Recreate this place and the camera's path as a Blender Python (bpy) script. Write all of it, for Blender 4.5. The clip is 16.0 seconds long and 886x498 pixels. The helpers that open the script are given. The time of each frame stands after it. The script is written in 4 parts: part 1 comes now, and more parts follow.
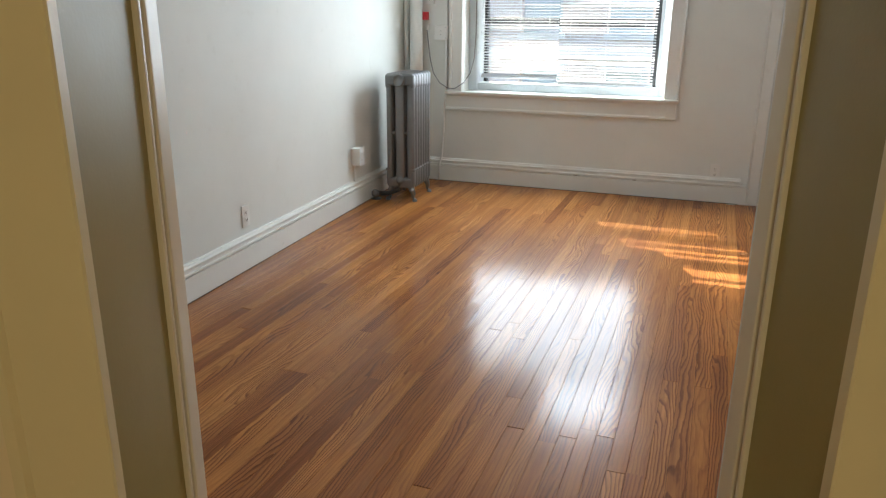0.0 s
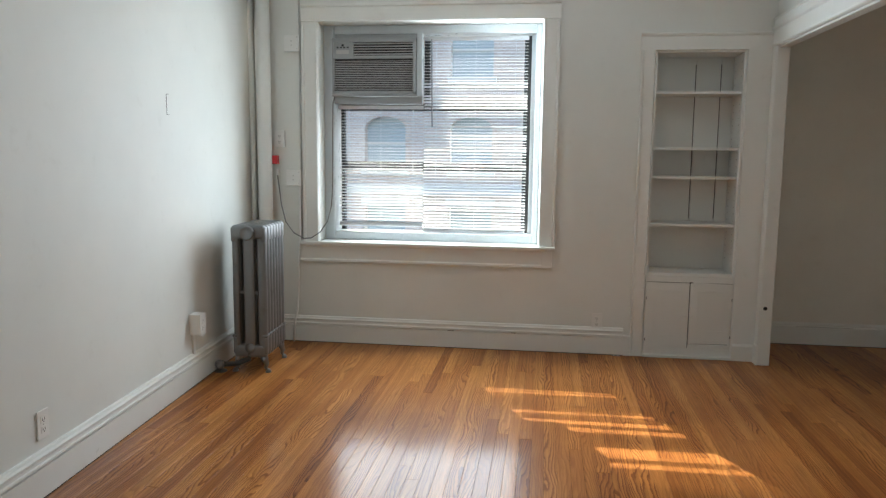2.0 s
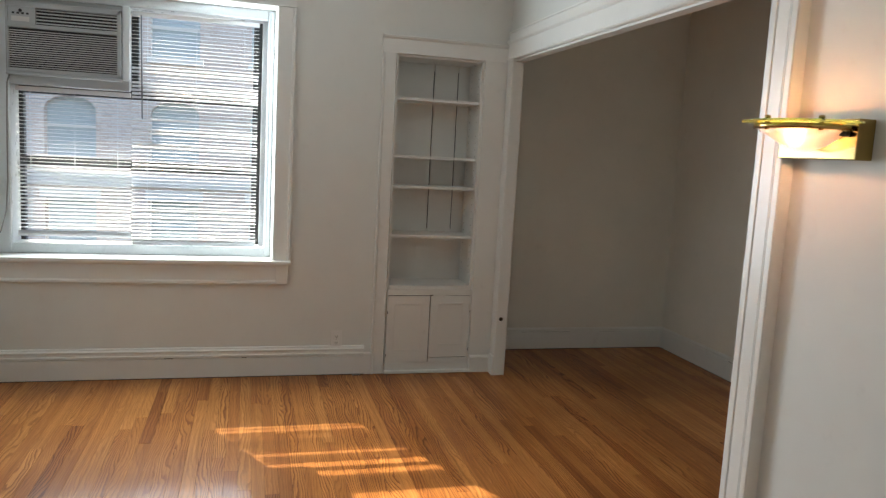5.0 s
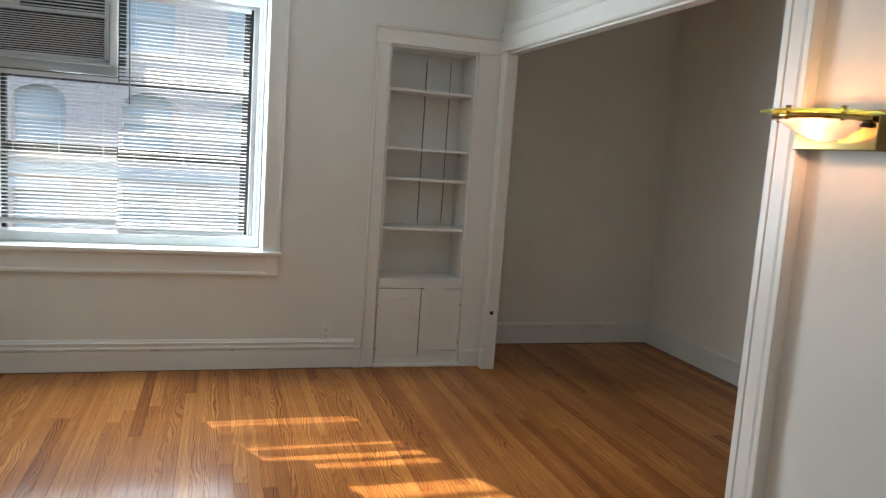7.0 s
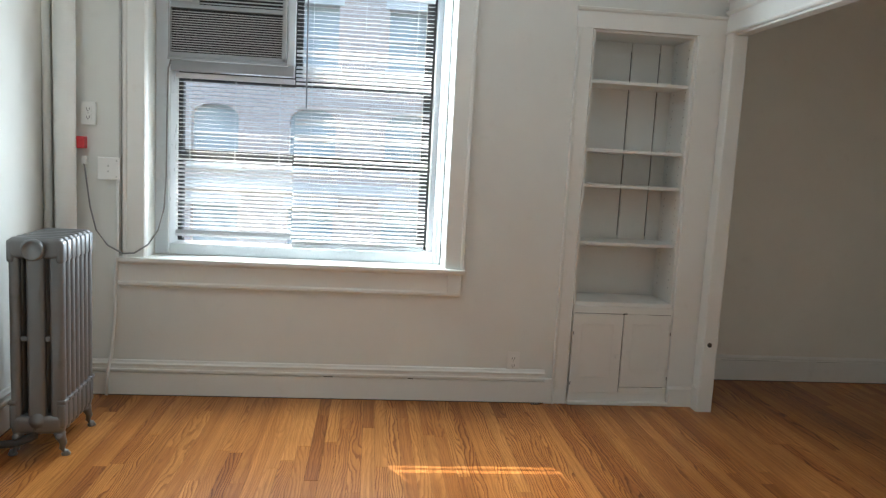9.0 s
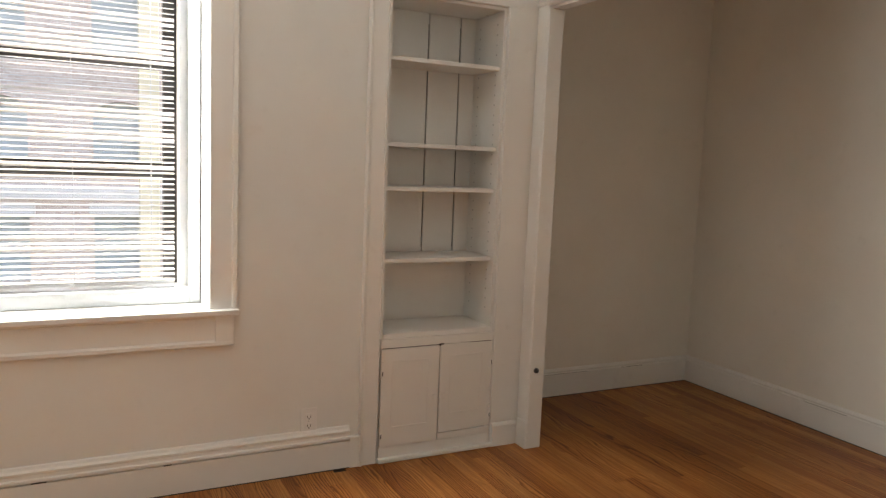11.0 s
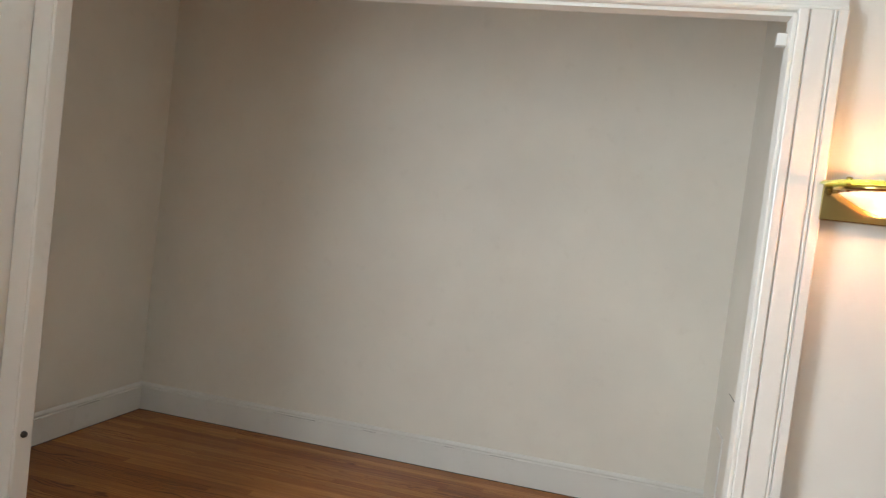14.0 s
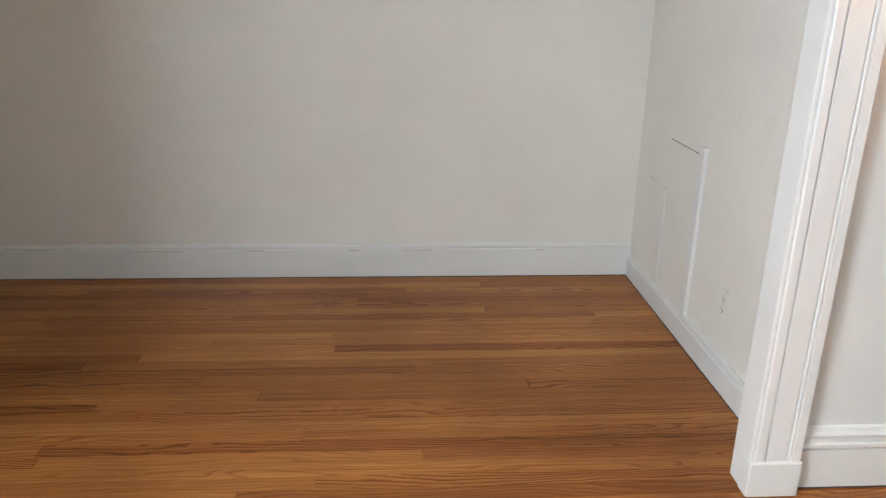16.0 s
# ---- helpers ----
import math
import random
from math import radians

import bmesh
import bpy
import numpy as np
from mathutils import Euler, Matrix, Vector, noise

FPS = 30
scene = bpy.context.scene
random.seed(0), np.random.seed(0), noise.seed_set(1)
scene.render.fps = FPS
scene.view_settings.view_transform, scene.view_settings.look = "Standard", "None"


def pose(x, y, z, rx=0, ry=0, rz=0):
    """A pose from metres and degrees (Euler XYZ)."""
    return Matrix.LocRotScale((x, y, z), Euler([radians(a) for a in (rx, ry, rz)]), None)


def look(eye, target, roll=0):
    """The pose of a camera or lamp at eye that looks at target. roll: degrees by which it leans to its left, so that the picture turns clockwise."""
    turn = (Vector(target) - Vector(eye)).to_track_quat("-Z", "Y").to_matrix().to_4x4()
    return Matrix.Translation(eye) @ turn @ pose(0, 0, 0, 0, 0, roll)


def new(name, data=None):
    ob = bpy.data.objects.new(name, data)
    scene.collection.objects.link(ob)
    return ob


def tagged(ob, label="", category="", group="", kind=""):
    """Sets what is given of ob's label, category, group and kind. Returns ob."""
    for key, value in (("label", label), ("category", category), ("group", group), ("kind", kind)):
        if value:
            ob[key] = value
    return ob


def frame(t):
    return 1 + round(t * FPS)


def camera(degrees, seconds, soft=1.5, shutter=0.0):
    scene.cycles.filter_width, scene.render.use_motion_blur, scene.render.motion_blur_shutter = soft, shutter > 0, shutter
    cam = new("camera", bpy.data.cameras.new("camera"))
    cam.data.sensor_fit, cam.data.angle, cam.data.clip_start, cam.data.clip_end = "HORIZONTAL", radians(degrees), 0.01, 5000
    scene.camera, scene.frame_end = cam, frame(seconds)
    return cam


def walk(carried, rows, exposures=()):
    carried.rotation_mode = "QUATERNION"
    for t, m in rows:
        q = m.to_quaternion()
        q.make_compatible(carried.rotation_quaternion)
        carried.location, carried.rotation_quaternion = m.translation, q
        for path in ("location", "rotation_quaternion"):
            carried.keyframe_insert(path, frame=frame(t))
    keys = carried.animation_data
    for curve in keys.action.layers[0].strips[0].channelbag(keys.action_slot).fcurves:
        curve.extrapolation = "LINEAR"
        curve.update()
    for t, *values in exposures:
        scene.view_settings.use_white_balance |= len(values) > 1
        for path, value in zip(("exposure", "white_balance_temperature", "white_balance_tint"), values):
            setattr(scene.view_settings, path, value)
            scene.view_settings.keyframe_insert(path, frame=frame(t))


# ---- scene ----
cam = camera(61.9, 16.0, soft=1.32)

PATH = [
    (0, (2.4, -5.682, 1.286), (1.749, -3.888, 0.689), 0.4),
    (0.5, (2.346, -5.539, 1.307), (1.696, -3.718, 0.794), 0.8),
    (1, (2.233, -5.367, 1.328), (1.722, -3.47, 0.953), 1.2),
    (1.5, (2.163, -5.188, 1.367), (1.807, -3.241, 1.085), 0.2),
    (2, (2.062, -5.054, 1.352), (1.797, -3.088, 1.097), 0.6),
    (2.5, (2.0, -4.877, 1.376), (1.812, -2.901, 1.131), 1.3),
    (3, (1.972, -4.764, 1.382), (1.884, -2.778, 1.156), 1.6),
    (3.5, (1.911, -4.699, 1.405), (2.002, -2.716, 1.166), 1.8),
    (4, (1.896, -4.644, 1.43), (2.173, -2.682, 1.162), 1.8),
    (4.5, (1.888, -4.619, 1.434), (2.307, -2.682, 1.164), 2.2),
    (4.7, (1.896, -4.611, 1.435), (2.356, -2.682, 1.172), 2.6),
    (6.8, (1.762, -4.559, 1.384), (2.421, -2.687, 1.137), 3.9),
    (7, (1.768, -4.538, 1.388), (2.358, -2.644, 1.133), 4.0),
    (7.5, (1.747, -4.488, 1.384), (2.155, -2.55, 1.108), 3.8),
    (8, (1.716, -4.356, 1.365), (1.966, -2.394, 1.072), 3.3),
    (8.2, (1.699, -4.261, 1.355), (1.891, -2.292, 1.066), 3.2),
    (10.3, (1.573, -3.277, 1.29), (1.952, -1.322, 1.107), 1.9),
    (10.5, (1.577, -3.163, 1.32), (2.103, -1.243, 1.128), 2.1),
    (11, (1.581, -2.938, 1.335), (2.47, -1.162, 1.102), 2.3),
    (11.5, (1.543, -2.728, 1.34), (2.743, -1.143, 1.116), 2.2),
    (12, (1.537, -2.545, 1.362), (2.982, -1.167, 1.236), 4.4),
    (12.5, (1.508, -2.38, 1.37), (3.14, -1.224, 1.35), 6.5),
    (13, (1.393, -2.269, 1.37), (3.194, -1.401, 1.377), 6.2),
    (13.5, (1.294, -2.21, 1.376), (3.207, -1.628, 1.342), 6.5),
    (14, (1.244, -2.165, 1.367), (3.185, -1.694, 1.275), 6.8),
    (14.5, (1.272, -2.085, 1.344), (3.216, -1.659, 1.144), 5.9),
    (15, (1.425, -1.881, 1.33), (3.367, -1.564, 0.974), 3.6),
    (15.5, (1.608, -1.73, 1.289), (3.531, -1.622, 0.752), 2.0),
    (16, (1.837, -1.612, 1.283), (3.72, -1.724, 0.619), 0.8),
]
walk(cam, [(t, look(eye, target, roll)) for t, eye, target, roll in PATH],
     exposures=[(0, 1.78, 6350, 10), (1.5, 1.50, 6350, 10), (2.5, 1.45, 6350, 10), (3.5, 1.50, 6450, 11), (4.3, 1.43, 6600, 12), (7.0, 1.48, 6400, 11), (8.2, 1.74, 6250, 10), (10.3, 1.60, 6550, 11), (11.0, 1.82, 7700, 21), (11.5, 2.35, 8100, 25),
                (12.0, 2.56, 7500, 14), (12.5, 2.48, 6900, 14), (13.5, 2.15, 6800, 13), (14.5, 2.16, 6600, 14), (16, 2.31, 6300, 15)])

# ---- world, sun, large lights ----
SUN_DIR = Vector((-0.455, 0.89, 0.79)).normalized()
world = bpy.data.worlds.new("sky")
scene.world = world
world.use_nodes = True
wn = world.node_tree
sky = wn.nodes.new("ShaderNodeTexSky")
sky.sky_type = "NISHITA"
sky.sun_disc = False
sky.sun_elevation = math.asin(SUN_DIR.z)
sky.sun_rotation = math.atan2(SUN_DIR.x, SUN_DIR.y)
wn.links.new(sky.outputs[0], wn.nodes["Background"].inputs[0])
wn.nodes["Background"].inputs[1].default_value = 0.15

sun_data = bpy.data.lights.new("sun", "SUN")
sun_data.energy, sun_data.angle, sun_data.color = 5.0, radians(0.4), (1.0, 0.93, 0.80)
sun = new("sun", sun_data)
sun.matrix_world = look(SUN_DIR * 30, (0, 0, 0))

# area lamps stand in for the window's sky light; upright strips turned to brighten the alcove
for name, x, z, w, h, watts, aim in (("window_daylight", 0.815, 1.24, 0.42, 0.84, 4.0, 0.25), ("window_daylight", 1.262, 1.24, 0.42, 0.84, 4.0, 0.25),
                                     ("window_daylight", 1.709, 1.24, 0.42, 0.84, 4.0, 0.25), ("window_skylight", 1.575, 1.94, 0.62, 0.42, 7.2, 0.18)):
    win_data = bpy.data.lights.new(name, "AREA")
    win_data.shape, win_data.size, win_data.size_y = "RECTANGLE", w, h
    win_data.energy, win_data.color = watts, (0.80, 0.92, 1.0)
    win_data.spread = radians(180)
    win_lamp = new(name, win_data)
    win_lamp.matrix_world = look((x, 0.122, z), (x + aim, -0.878, z - 0.02))

# the doorway stands askew: its own axes run along the wall and into the room
DOOR = pose(1.722, -4.880, 0, 0, 0, 21)
# added fill light for the hall, unseen, set before a made-up opening at its end
hall_data = bpy.data.lights.new("hall_fill_light", "AREA")
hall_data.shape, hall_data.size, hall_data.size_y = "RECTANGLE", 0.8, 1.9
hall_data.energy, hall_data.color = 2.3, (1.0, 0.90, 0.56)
hall_lamp = new("hall_fill_light", hall_data)
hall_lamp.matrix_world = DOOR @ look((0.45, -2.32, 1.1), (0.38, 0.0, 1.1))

bulb_data = bpy.data.lights.new("sconce_bulb_light", "POINT")
bulb_data.energy, bulb_data.color, bulb_data.shadow_soft_size = 0.75, (1.0, 0.25, 0.04), 0.02
bulb_lamp = new("sconce_bulb_light", bulb_data)
bulb_lamp.location = (3.362, -2.822, 1.536)


# ---- materials ----
def material(name, base=(0.8, 0.8, 0.8), rough=0.5, metal=0.0, coat=0.0):
    m = bpy.data.materials.new(name)
    m.use_nodes = True
    b = m.node_tree.nodes["Principled BSDF"]
    b.inputs["Base Color"].default_value = (*base, 1)
    b.inputs["Roughness"].default_value = rough
    b.inputs["Metallic"].default_value = metal
    b.inputs["Coat Weight"].default_value = coat
    return m, m.node_tree, b


def node(tree, kind, **values):
    n = tree.nodes.new(kind)
    for key, value in values.items():
        n.inputs[key].default_value = value
    return n


def ramp(tree, fac, stops):
    n = tree.nodes.new("ShaderNodeValToRGB")
    e = n.color_ramp.elements
    while len(e) < len(stops):
        e.new(0.5)
    for slot, (at, c) in zip(e, stops):
        slot.position, slot.color = at, (*c, 1)
    tree.links.new(fac, n.inputs[0])
    return n


def place_coords(tree, scale=(1, 1, 1)):
    g = tree.nodes.new("ShaderNodeNewGeometry")
    mp = tree.nodes.new("ShaderNodeMapping")
    mp.inputs["Scale"].default_value = scale
    tree.links.new(g.outputs["Position"], mp.inputs["Vector"])
    return mp.outputs[0]


def paint(name, base, rough, bump=0.15, patch=0.05, scale=1.0, dirt=0.0):
    """Old brushed paint: broad uneven patches, roller grain, faint lumps."""
    m, t, b = material(name, base, rough)
    pos = place_coords(t)
    broad = node(t, "ShaderNodeTexNoise", Scale=1.7 * scale, Detail=4.0, Roughness=0.6)
    fine = node(t, "ShaderNodeTexNoise", Scale=160.0 * scale, Detail=3.0)
    mid = node(t, "ShaderNodeTexNoise", Scale=11.0 * scale, Detail=5.0, Roughness=0.65)
    for n in (broad, fine, mid):
        t.links.new(pos, n.inputs["Vector"])
    lo = tuple(c * (1 - patch) for c in base)
    hi = tuple(min(1, c * (1 + patch * 0.6)) for c in base)
    col = ramp(t, broad.outputs[0], [(0.3, lo), (0.7, hi)])
    last = col.outputs[0]
    if dirt:
        spots = ramp(t, mid.outputs[0], [(0.60, (1, 1, 1)), (0.80, (1 - dirt, 1 - dirt * 1.1, 1 - dirt * 1.25))])
        mix = t.nodes.new("ShaderNodeMix")
        mix.data_type, mix.blend_type = "RGBA", "MULTIPLY"
        mix.inputs[0].default_value = 1.0
        t.links.new(last, mix.inputs[6])
        t.links.new(spots.outputs[0], mix.inputs[7])
        last = mix.outputs[2]
    t.links.new(last, b.inputs["Base Color"])
    rr = t.nodes.new("ShaderNodeMapRange")
    rr.inputs["To Min"].default_value, rr.inputs["To Max"].default_value = rough - 0.07, rough + 0.09
    t.links.new(mid.outputs[0], rr.inputs[0])
    t.links.new(rr.outputs[0], b.inputs["Roughness"])
    add = t.nodes.new("ShaderNodeMath")
    add.operation = "MULTIPLY_ADD"
    add.inputs[1].default_value = 0.35
    t.links.new(fine.outputs[0], add.inputs[0])
    t.links.new(mid.outputs[0], add.inputs[2])
    bp = node(t, "ShaderNodeBump", Strength=bump, Distance=0.004)
    t.links.new(add.outputs[0], bp.inputs["Height"])
    t.links.new(bp.outputs[0], b.inputs["Normal"])
    return m


WALL = paint("wall_paint", (0.755, 0.765, 0.725), 0.60, bump=0.10, patch=0.04, dirt=0.06)
# lighter and warmer than the wall paint: floor bounce light put into the colour
ALCOVE = paint("alcove_bounce_tinted_paint", (0.84, 0.815, 0.735), 0.48, bump=0.12, patch=0.05, dirt=0.06)
TRIM = paint("trim_gloss_paint", (0.805, 0.81, 0.77), 0.30, bump=0.16, patch=0.04, dirt=0.08)
HALL = paint("hall_cream_paint", (0.78, 0.66, 0.46), 0.55, bump=0.10, patch=0.05)
HALL_EDGE = paint("hall_edge_board_paint", (0.74, 0.66, 0.52), 0.40, bump=0.12, patch=0.05)
HALL_TRIM = paint("hall_trim_paint", (0.70, 0.61, 0.39), 0.40, bump=0.12, patch=0.05)
# olive jamb paint, deepened so its colour carries the doorway's shade
HALL_JAMB = paint("hall_jamb_shaded_olive_paint", (0.31, 0.25, 0.085), 0.45, bump=0.12, patch=0.07)
for m in (WALL, ALCOVE):
    m.node_tree.nodes["Principled BSDF"].inputs["Specular IOR Level"].default_value = 0.3
CEIL = paint("ceiling_paint", (0.82, 0.81, 0.79), 0.7, bump=0.1, patch=0.03)
VINYL = paint("white_window_frame", (0.66, 0.71, 0.74), 0.28, bump=0.04, patch=0.02)
PLASTIC = paint("white_plastic", (0.80, 0.80, 0.77), 0.35, bump=0.02, patch=0.03)
AC_BODY = paint("ac_grey_plastic", (0.36, 0.38, 0.39), 0.42, bump=0.03, patch=0.04)
AC_DARK = material("ac_dark_louver", (0.015, 0.016, 0.018), 0.5)[0]
AC_SLAT = material("ac_louver_edge", (0.56, 0.575, 0.59), 0.5)[0]
DARK = material("dark_sash_paint", (0.035, 0.04, 0.045), 0.4)[0]
BLACK = material("black_rubber", (0.02, 0.018, 0.016), 0.45)[0]
# dark colour for cracks, and for shade painted into gaps and slots
GAP = material("gap_shade_and_crack_dark", (0.06, 0.05, 0.04), 0.9)[0]
RED = material("red_plastic", (0.62, 0.03, 0.04), 0.35)[0]
SLAT = material("blind_slat_white", (0.78, 0.80, 0.82), 0.34)[0]
DARK_CORD = material("dark_grey_cord", (0.22, 0.22, 0.22), 0.5)[0]
CORD = material("pale_grey_cord", (0.52, 0.52, 0.50), 0.5)[0]
IRON = paint("aluminium_radiator_paint", (0.21, 0.215, 0.22), 0.34, bump=0.25, patch=0.12, dirt=0.25)
IRON.node_tree.nodes["Principled BSDF"].inputs["Metallic"].default_value = 0.6
DARK_IRON = paint("dark_valve_iron", (0.07, 0.07, 0.07), 0.5, bump=0.2, patch=0.2)
BRASS = material("polished_brass", (0.38, 0.28, 0.11), 0.14, 1.0)[0]


def glass(name, tint, rough=0.02, clear=0.8):
    m, t, b = material(name, tint, rough)
    b.inputs["Transmission Weight"].default_value = clear
    b.inputs["IOR"].default_value = 1.45
    return m


PANE = glass("window_glass", (0.97, 0.99, 1.0), 0.0, 1.0)
GREEN_GLASS = glass("green_edged_glass", (0.72, 0.95, 0.42), 0.05, 0.75)
FROST = glass("frosted_glass_bowl", (0.98, 0.95, 0.90), 0.40, 0.55)
BULB, bt, bb = material("lit_bulb", (1, 0.9, 0.7), 0.4)
bb.inputs["Emission Color"].default_value = (1.0, 0.74, 0.50, 1)
bb.inputs["Emission Strength"].default_value = 34.0


def wood_floor():
    m, t, b = material("varnished_oak", (0.3, 0.14, 0.05), 0.2)
    b.inputs["Specular IOR Level"].default_value = 0.07
    b.inputs["Coat Weight"].default_value, b.inputs["Coat Roughness"].default_value = 0.24, 0.36
    info = t.nodes.new("ShaderNodeObjectInfo")
    g = t.nodes.new("ShaderNodeNewGeometry")
    shift = t.nodes.new("ShaderNodeVectorMath")
    shift.operation = "MULTIPLY_ADD"
    comb = t.nodes.new("ShaderNodeCombineXYZ")
    for k in range(3):
        t.links.new(info.outputs["Random"], comb.inputs[k])
    shift.inputs[1].default_value = (7.3, 31.0, 3.0)
    t.links.new(comb.outputs[0], shift.inputs[0])
    t.links.new(g.outputs["Position"], shift.inputs[2])

    def mapped(sx, sy):
        mp = t.nodes.new("ShaderNodeMapping")
        mp.inputs["Scale"].default_value = (sx, sy, 1)
        t.links.new(shift.outputs[0], mp.inputs["Vector"])
        return mp.outputs[0]

    # growth rings cut lengthwise: lines along the strip that wander and nest into long arches
    swirl = node(t, "ShaderNodeTexNoise", Scale=1.0, Detail=1.5, Roughness=0.5, Distortion=0.15)
    t.links.new(mapped(9.0, 1.5), swirl.inputs["Vector"])
    ripple = node(t, "ShaderNodeTexNoise", Scale=1.0, Detail=2.0, Roughness=0.6)
    t.links.new(mapped(30.0, 9.0), ripple.inputs["Vector"])
    apart = t.nodes.new("ShaderNodeSeparateXYZ")
    t.links.new(shift.outputs[0], apart.inputs[0])
    straight = t.nodes.new("ShaderNodeMath")
    straight.operation = "MULTIPLY"
    straight.inputs[1].default_value = 75.0
    t.links.new(apart.outputs[0], straight.inputs[0])
    arches = t.nodes.new("ShaderNodeMath")
    arches.operation = "MULTIPLY_ADD"
    arches.inputs[1].default_value = 11.0
    t.links.new(swirl.outputs[0], arches.inputs[0])
    t.links.new(straight.outputs[0], arches.inputs[2])
    rings = t.nodes.new("ShaderNodeMath")
    rings.operation = "MULTIPLY_ADD"
    rings.inputs[1].default_value = 1.1
    t.links.new(ripple.outputs[0], rings.inputs[0])
    t.links.new(arches.outputs[0], rings.inputs[2])
    frac = t.nodes.new("ShaderNodeMath")
    frac.operation = "FRACT"
    t.links.new(rings.outputs[0], frac.inputs[0])
    cath = ramp(t, frac.outputs[0], [(0.0, (0.36, 0.25, 0.18)), (0.16, (0.43, 0.32, 0.24)), (0.40, (0.95, 0.93, 0.90)), (0.90, (1.1, 1.1, 1.08)), (1.0, (0.44, 0.34, 0.26))])
    pores = node(t, "ShaderNodeTexNoise", Scale=1.0, Detail=5.0, Roughness=0.7)
    t.links.new(mapped(330, 7), pores.inputs["Vector"])
    streak = node(t, "ShaderNodeTexNoise", Scale=1.0, Detail=4.0, Roughness=0.6)
    t.links.new(mapped(60, 0.9), streak.inputs["Vector"])
    broad = node(t, "ShaderNodeTexNoise", Scale=1.1, Detail=3.0)
    t.links.new(g.outputs["Position"], broad.inputs["Vector"])
    tone = ramp(t, info.outputs["Random"], [(0.0, (0.30, 0.103, 0.024)), (0.14, (0.40, 0.152, 0.037)), (0.5, (0.49, 0.195, 0.049)),
                                             (0.85, (0.57, 0.246, 0.066)), (1.0, (0.36, 0.127, 0.030))])
    pick = t.nodes.new("ShaderNodeMath")
    pick.operation = "MULTIPLY"
    pick.inputs[1].default_value = 17.0
    t.links.new(info.outputs["Random"], pick.inputs[0])
    part_of = t.nodes.new("ShaderNodeMath")
    part_of.operation = "FRACT"
    t.links.new(pick.outputs[0], part_of.inputs[0])
    figured = ramp(t, part_of.outputs[0], [(0.25, (0.22, 0.22, 0.22)), (0.85, (0.85, 0.85, 0.85))])

    def times(a, c, amount):
        mix = t.nodes.new("ShaderNodeMix")
        mix.data_type, mix.blend_type = "RGBA", "MULTIPLY"
        mix.inputs[0].default_value = amount
        t.links.new(a, mix.inputs[6])
        t.links.new(c, mix.inputs[7])
        return mix.outputs[2]

    col = times(tone.outputs[0], cath.outputs[0], 0.7)
    t.links.new(figured.outputs[0], col.node.inputs[0])
    col = times(col, ramp(t, streak.outputs[0], [(0.32, (0.58, 0.50, 0.45)), (0.60, (1.12, 1.12, 1.12))]).outputs[0], 0.55)
    col = times(col, ramp(t, pores.outputs[0], [(0.36, (0.5, 0.45, 0.42)), (0.52, (1, 1, 1))]).outputs[0], 0.4)
    col = times(col, ramp(t, broad.outputs[0], [(0.3, (0.66, 0.60, 0.56)), (0.7, (1.12, 1.13, 1.15))]).outputs[0], 0.9)
    t.links.new(col, b.inputs["Base Color"])
    wear = node(t, "ShaderNodeTexNoise", Scale=3.2, Detail=5.0, Roughness=0.65)
    t.links.new(g.outputs["Position"], wear.inputs["Vector"])
    rr = t.nodes.new("ShaderNodeMapRange")
    rr.inputs["To Min"].default_value, rr.inputs["To Max"].default_value = 0.09, 0.19
    t.links.new(wear.outputs[0], rr.inputs[0])
    t.links.new(rr.outputs[0], b.inputs["Roughness"])
    wavy = node(t, "ShaderNodeTexNoise", Scale=1.0, Detail=2.0)
    t.links.new(mapped(26, 3.5), wavy.inputs["Vector"])
    bump1 = node(t, "ShaderNodeBump", Strength=0.30, Distance=0.004)
    t.links.new(wavy.outputs[0], bump1.inputs["Height"])
    bump2 = node(t, "ShaderNodeBump", Strength=0.10, Distance=0.001)
    t.links.new(pores.outputs[0], bump2.inputs["Height"])
    t.links.new(bump1.outputs[0], bump2.inputs["Normal"])
    t.links.new(bump2.outputs[0], b.inputs["Normal"])
    return m


OAK = wood_floor()
SUB = material("dark_floor_joint", (0.035, 0.018, 0.008), 0.8)[0]


def brick_far():
    m, t, b = material("street_brick", (0.3, 0.2, 0.17), 0.85)
    g = t.nodes.new("ShaderNodeNewGeometry")
    mp = t.nodes.new("ShaderNodeMapping")
    mp.inputs["Rotation"].default_value = (radians(-90), 0, 0)
    t.links.new(g.outputs["Position"], mp.inputs["Vector"])
    br = node(t, "ShaderNodeTexBrick", Scale=4.5)
    # brick much paler than its own colour: outdoor glare put into these tones
    br.inputs["Color1"].default_value = (0.64, 0.50, 0.44, 1)
    br.inputs["Color2"].default_value = (0.77, 0.65, 0.58, 1)
    br.inputs["Mortar"].default_value = (0.82, 0.78, 0.74, 1)
    t.links.new(mp.outputs[0], br.inputs["Vector"])
    t.links.new(br.outputs[0], b.inputs["Base Color"])
    return m


BRICK = brick_far()
STONE = paint("pale_stone", (0.86, 0.84, 0.80), 0.8, bump=0.3, patch=0.1)
# cream stone with the sun's warm light put into its colour
PIER = paint("sunlit_cream_stone", (0.93, 0.84, 0.62), 0.8, bump=0.3, patch=0.08)
FAR_GLASS = material("far_window_glass", (0.49, 0.56, 0.59), 0.3)[0]
ASPHALT = paint("street_asphalt", (0.06, 0.06, 0.06), 0.9, bump=0.4, patch=0.2)


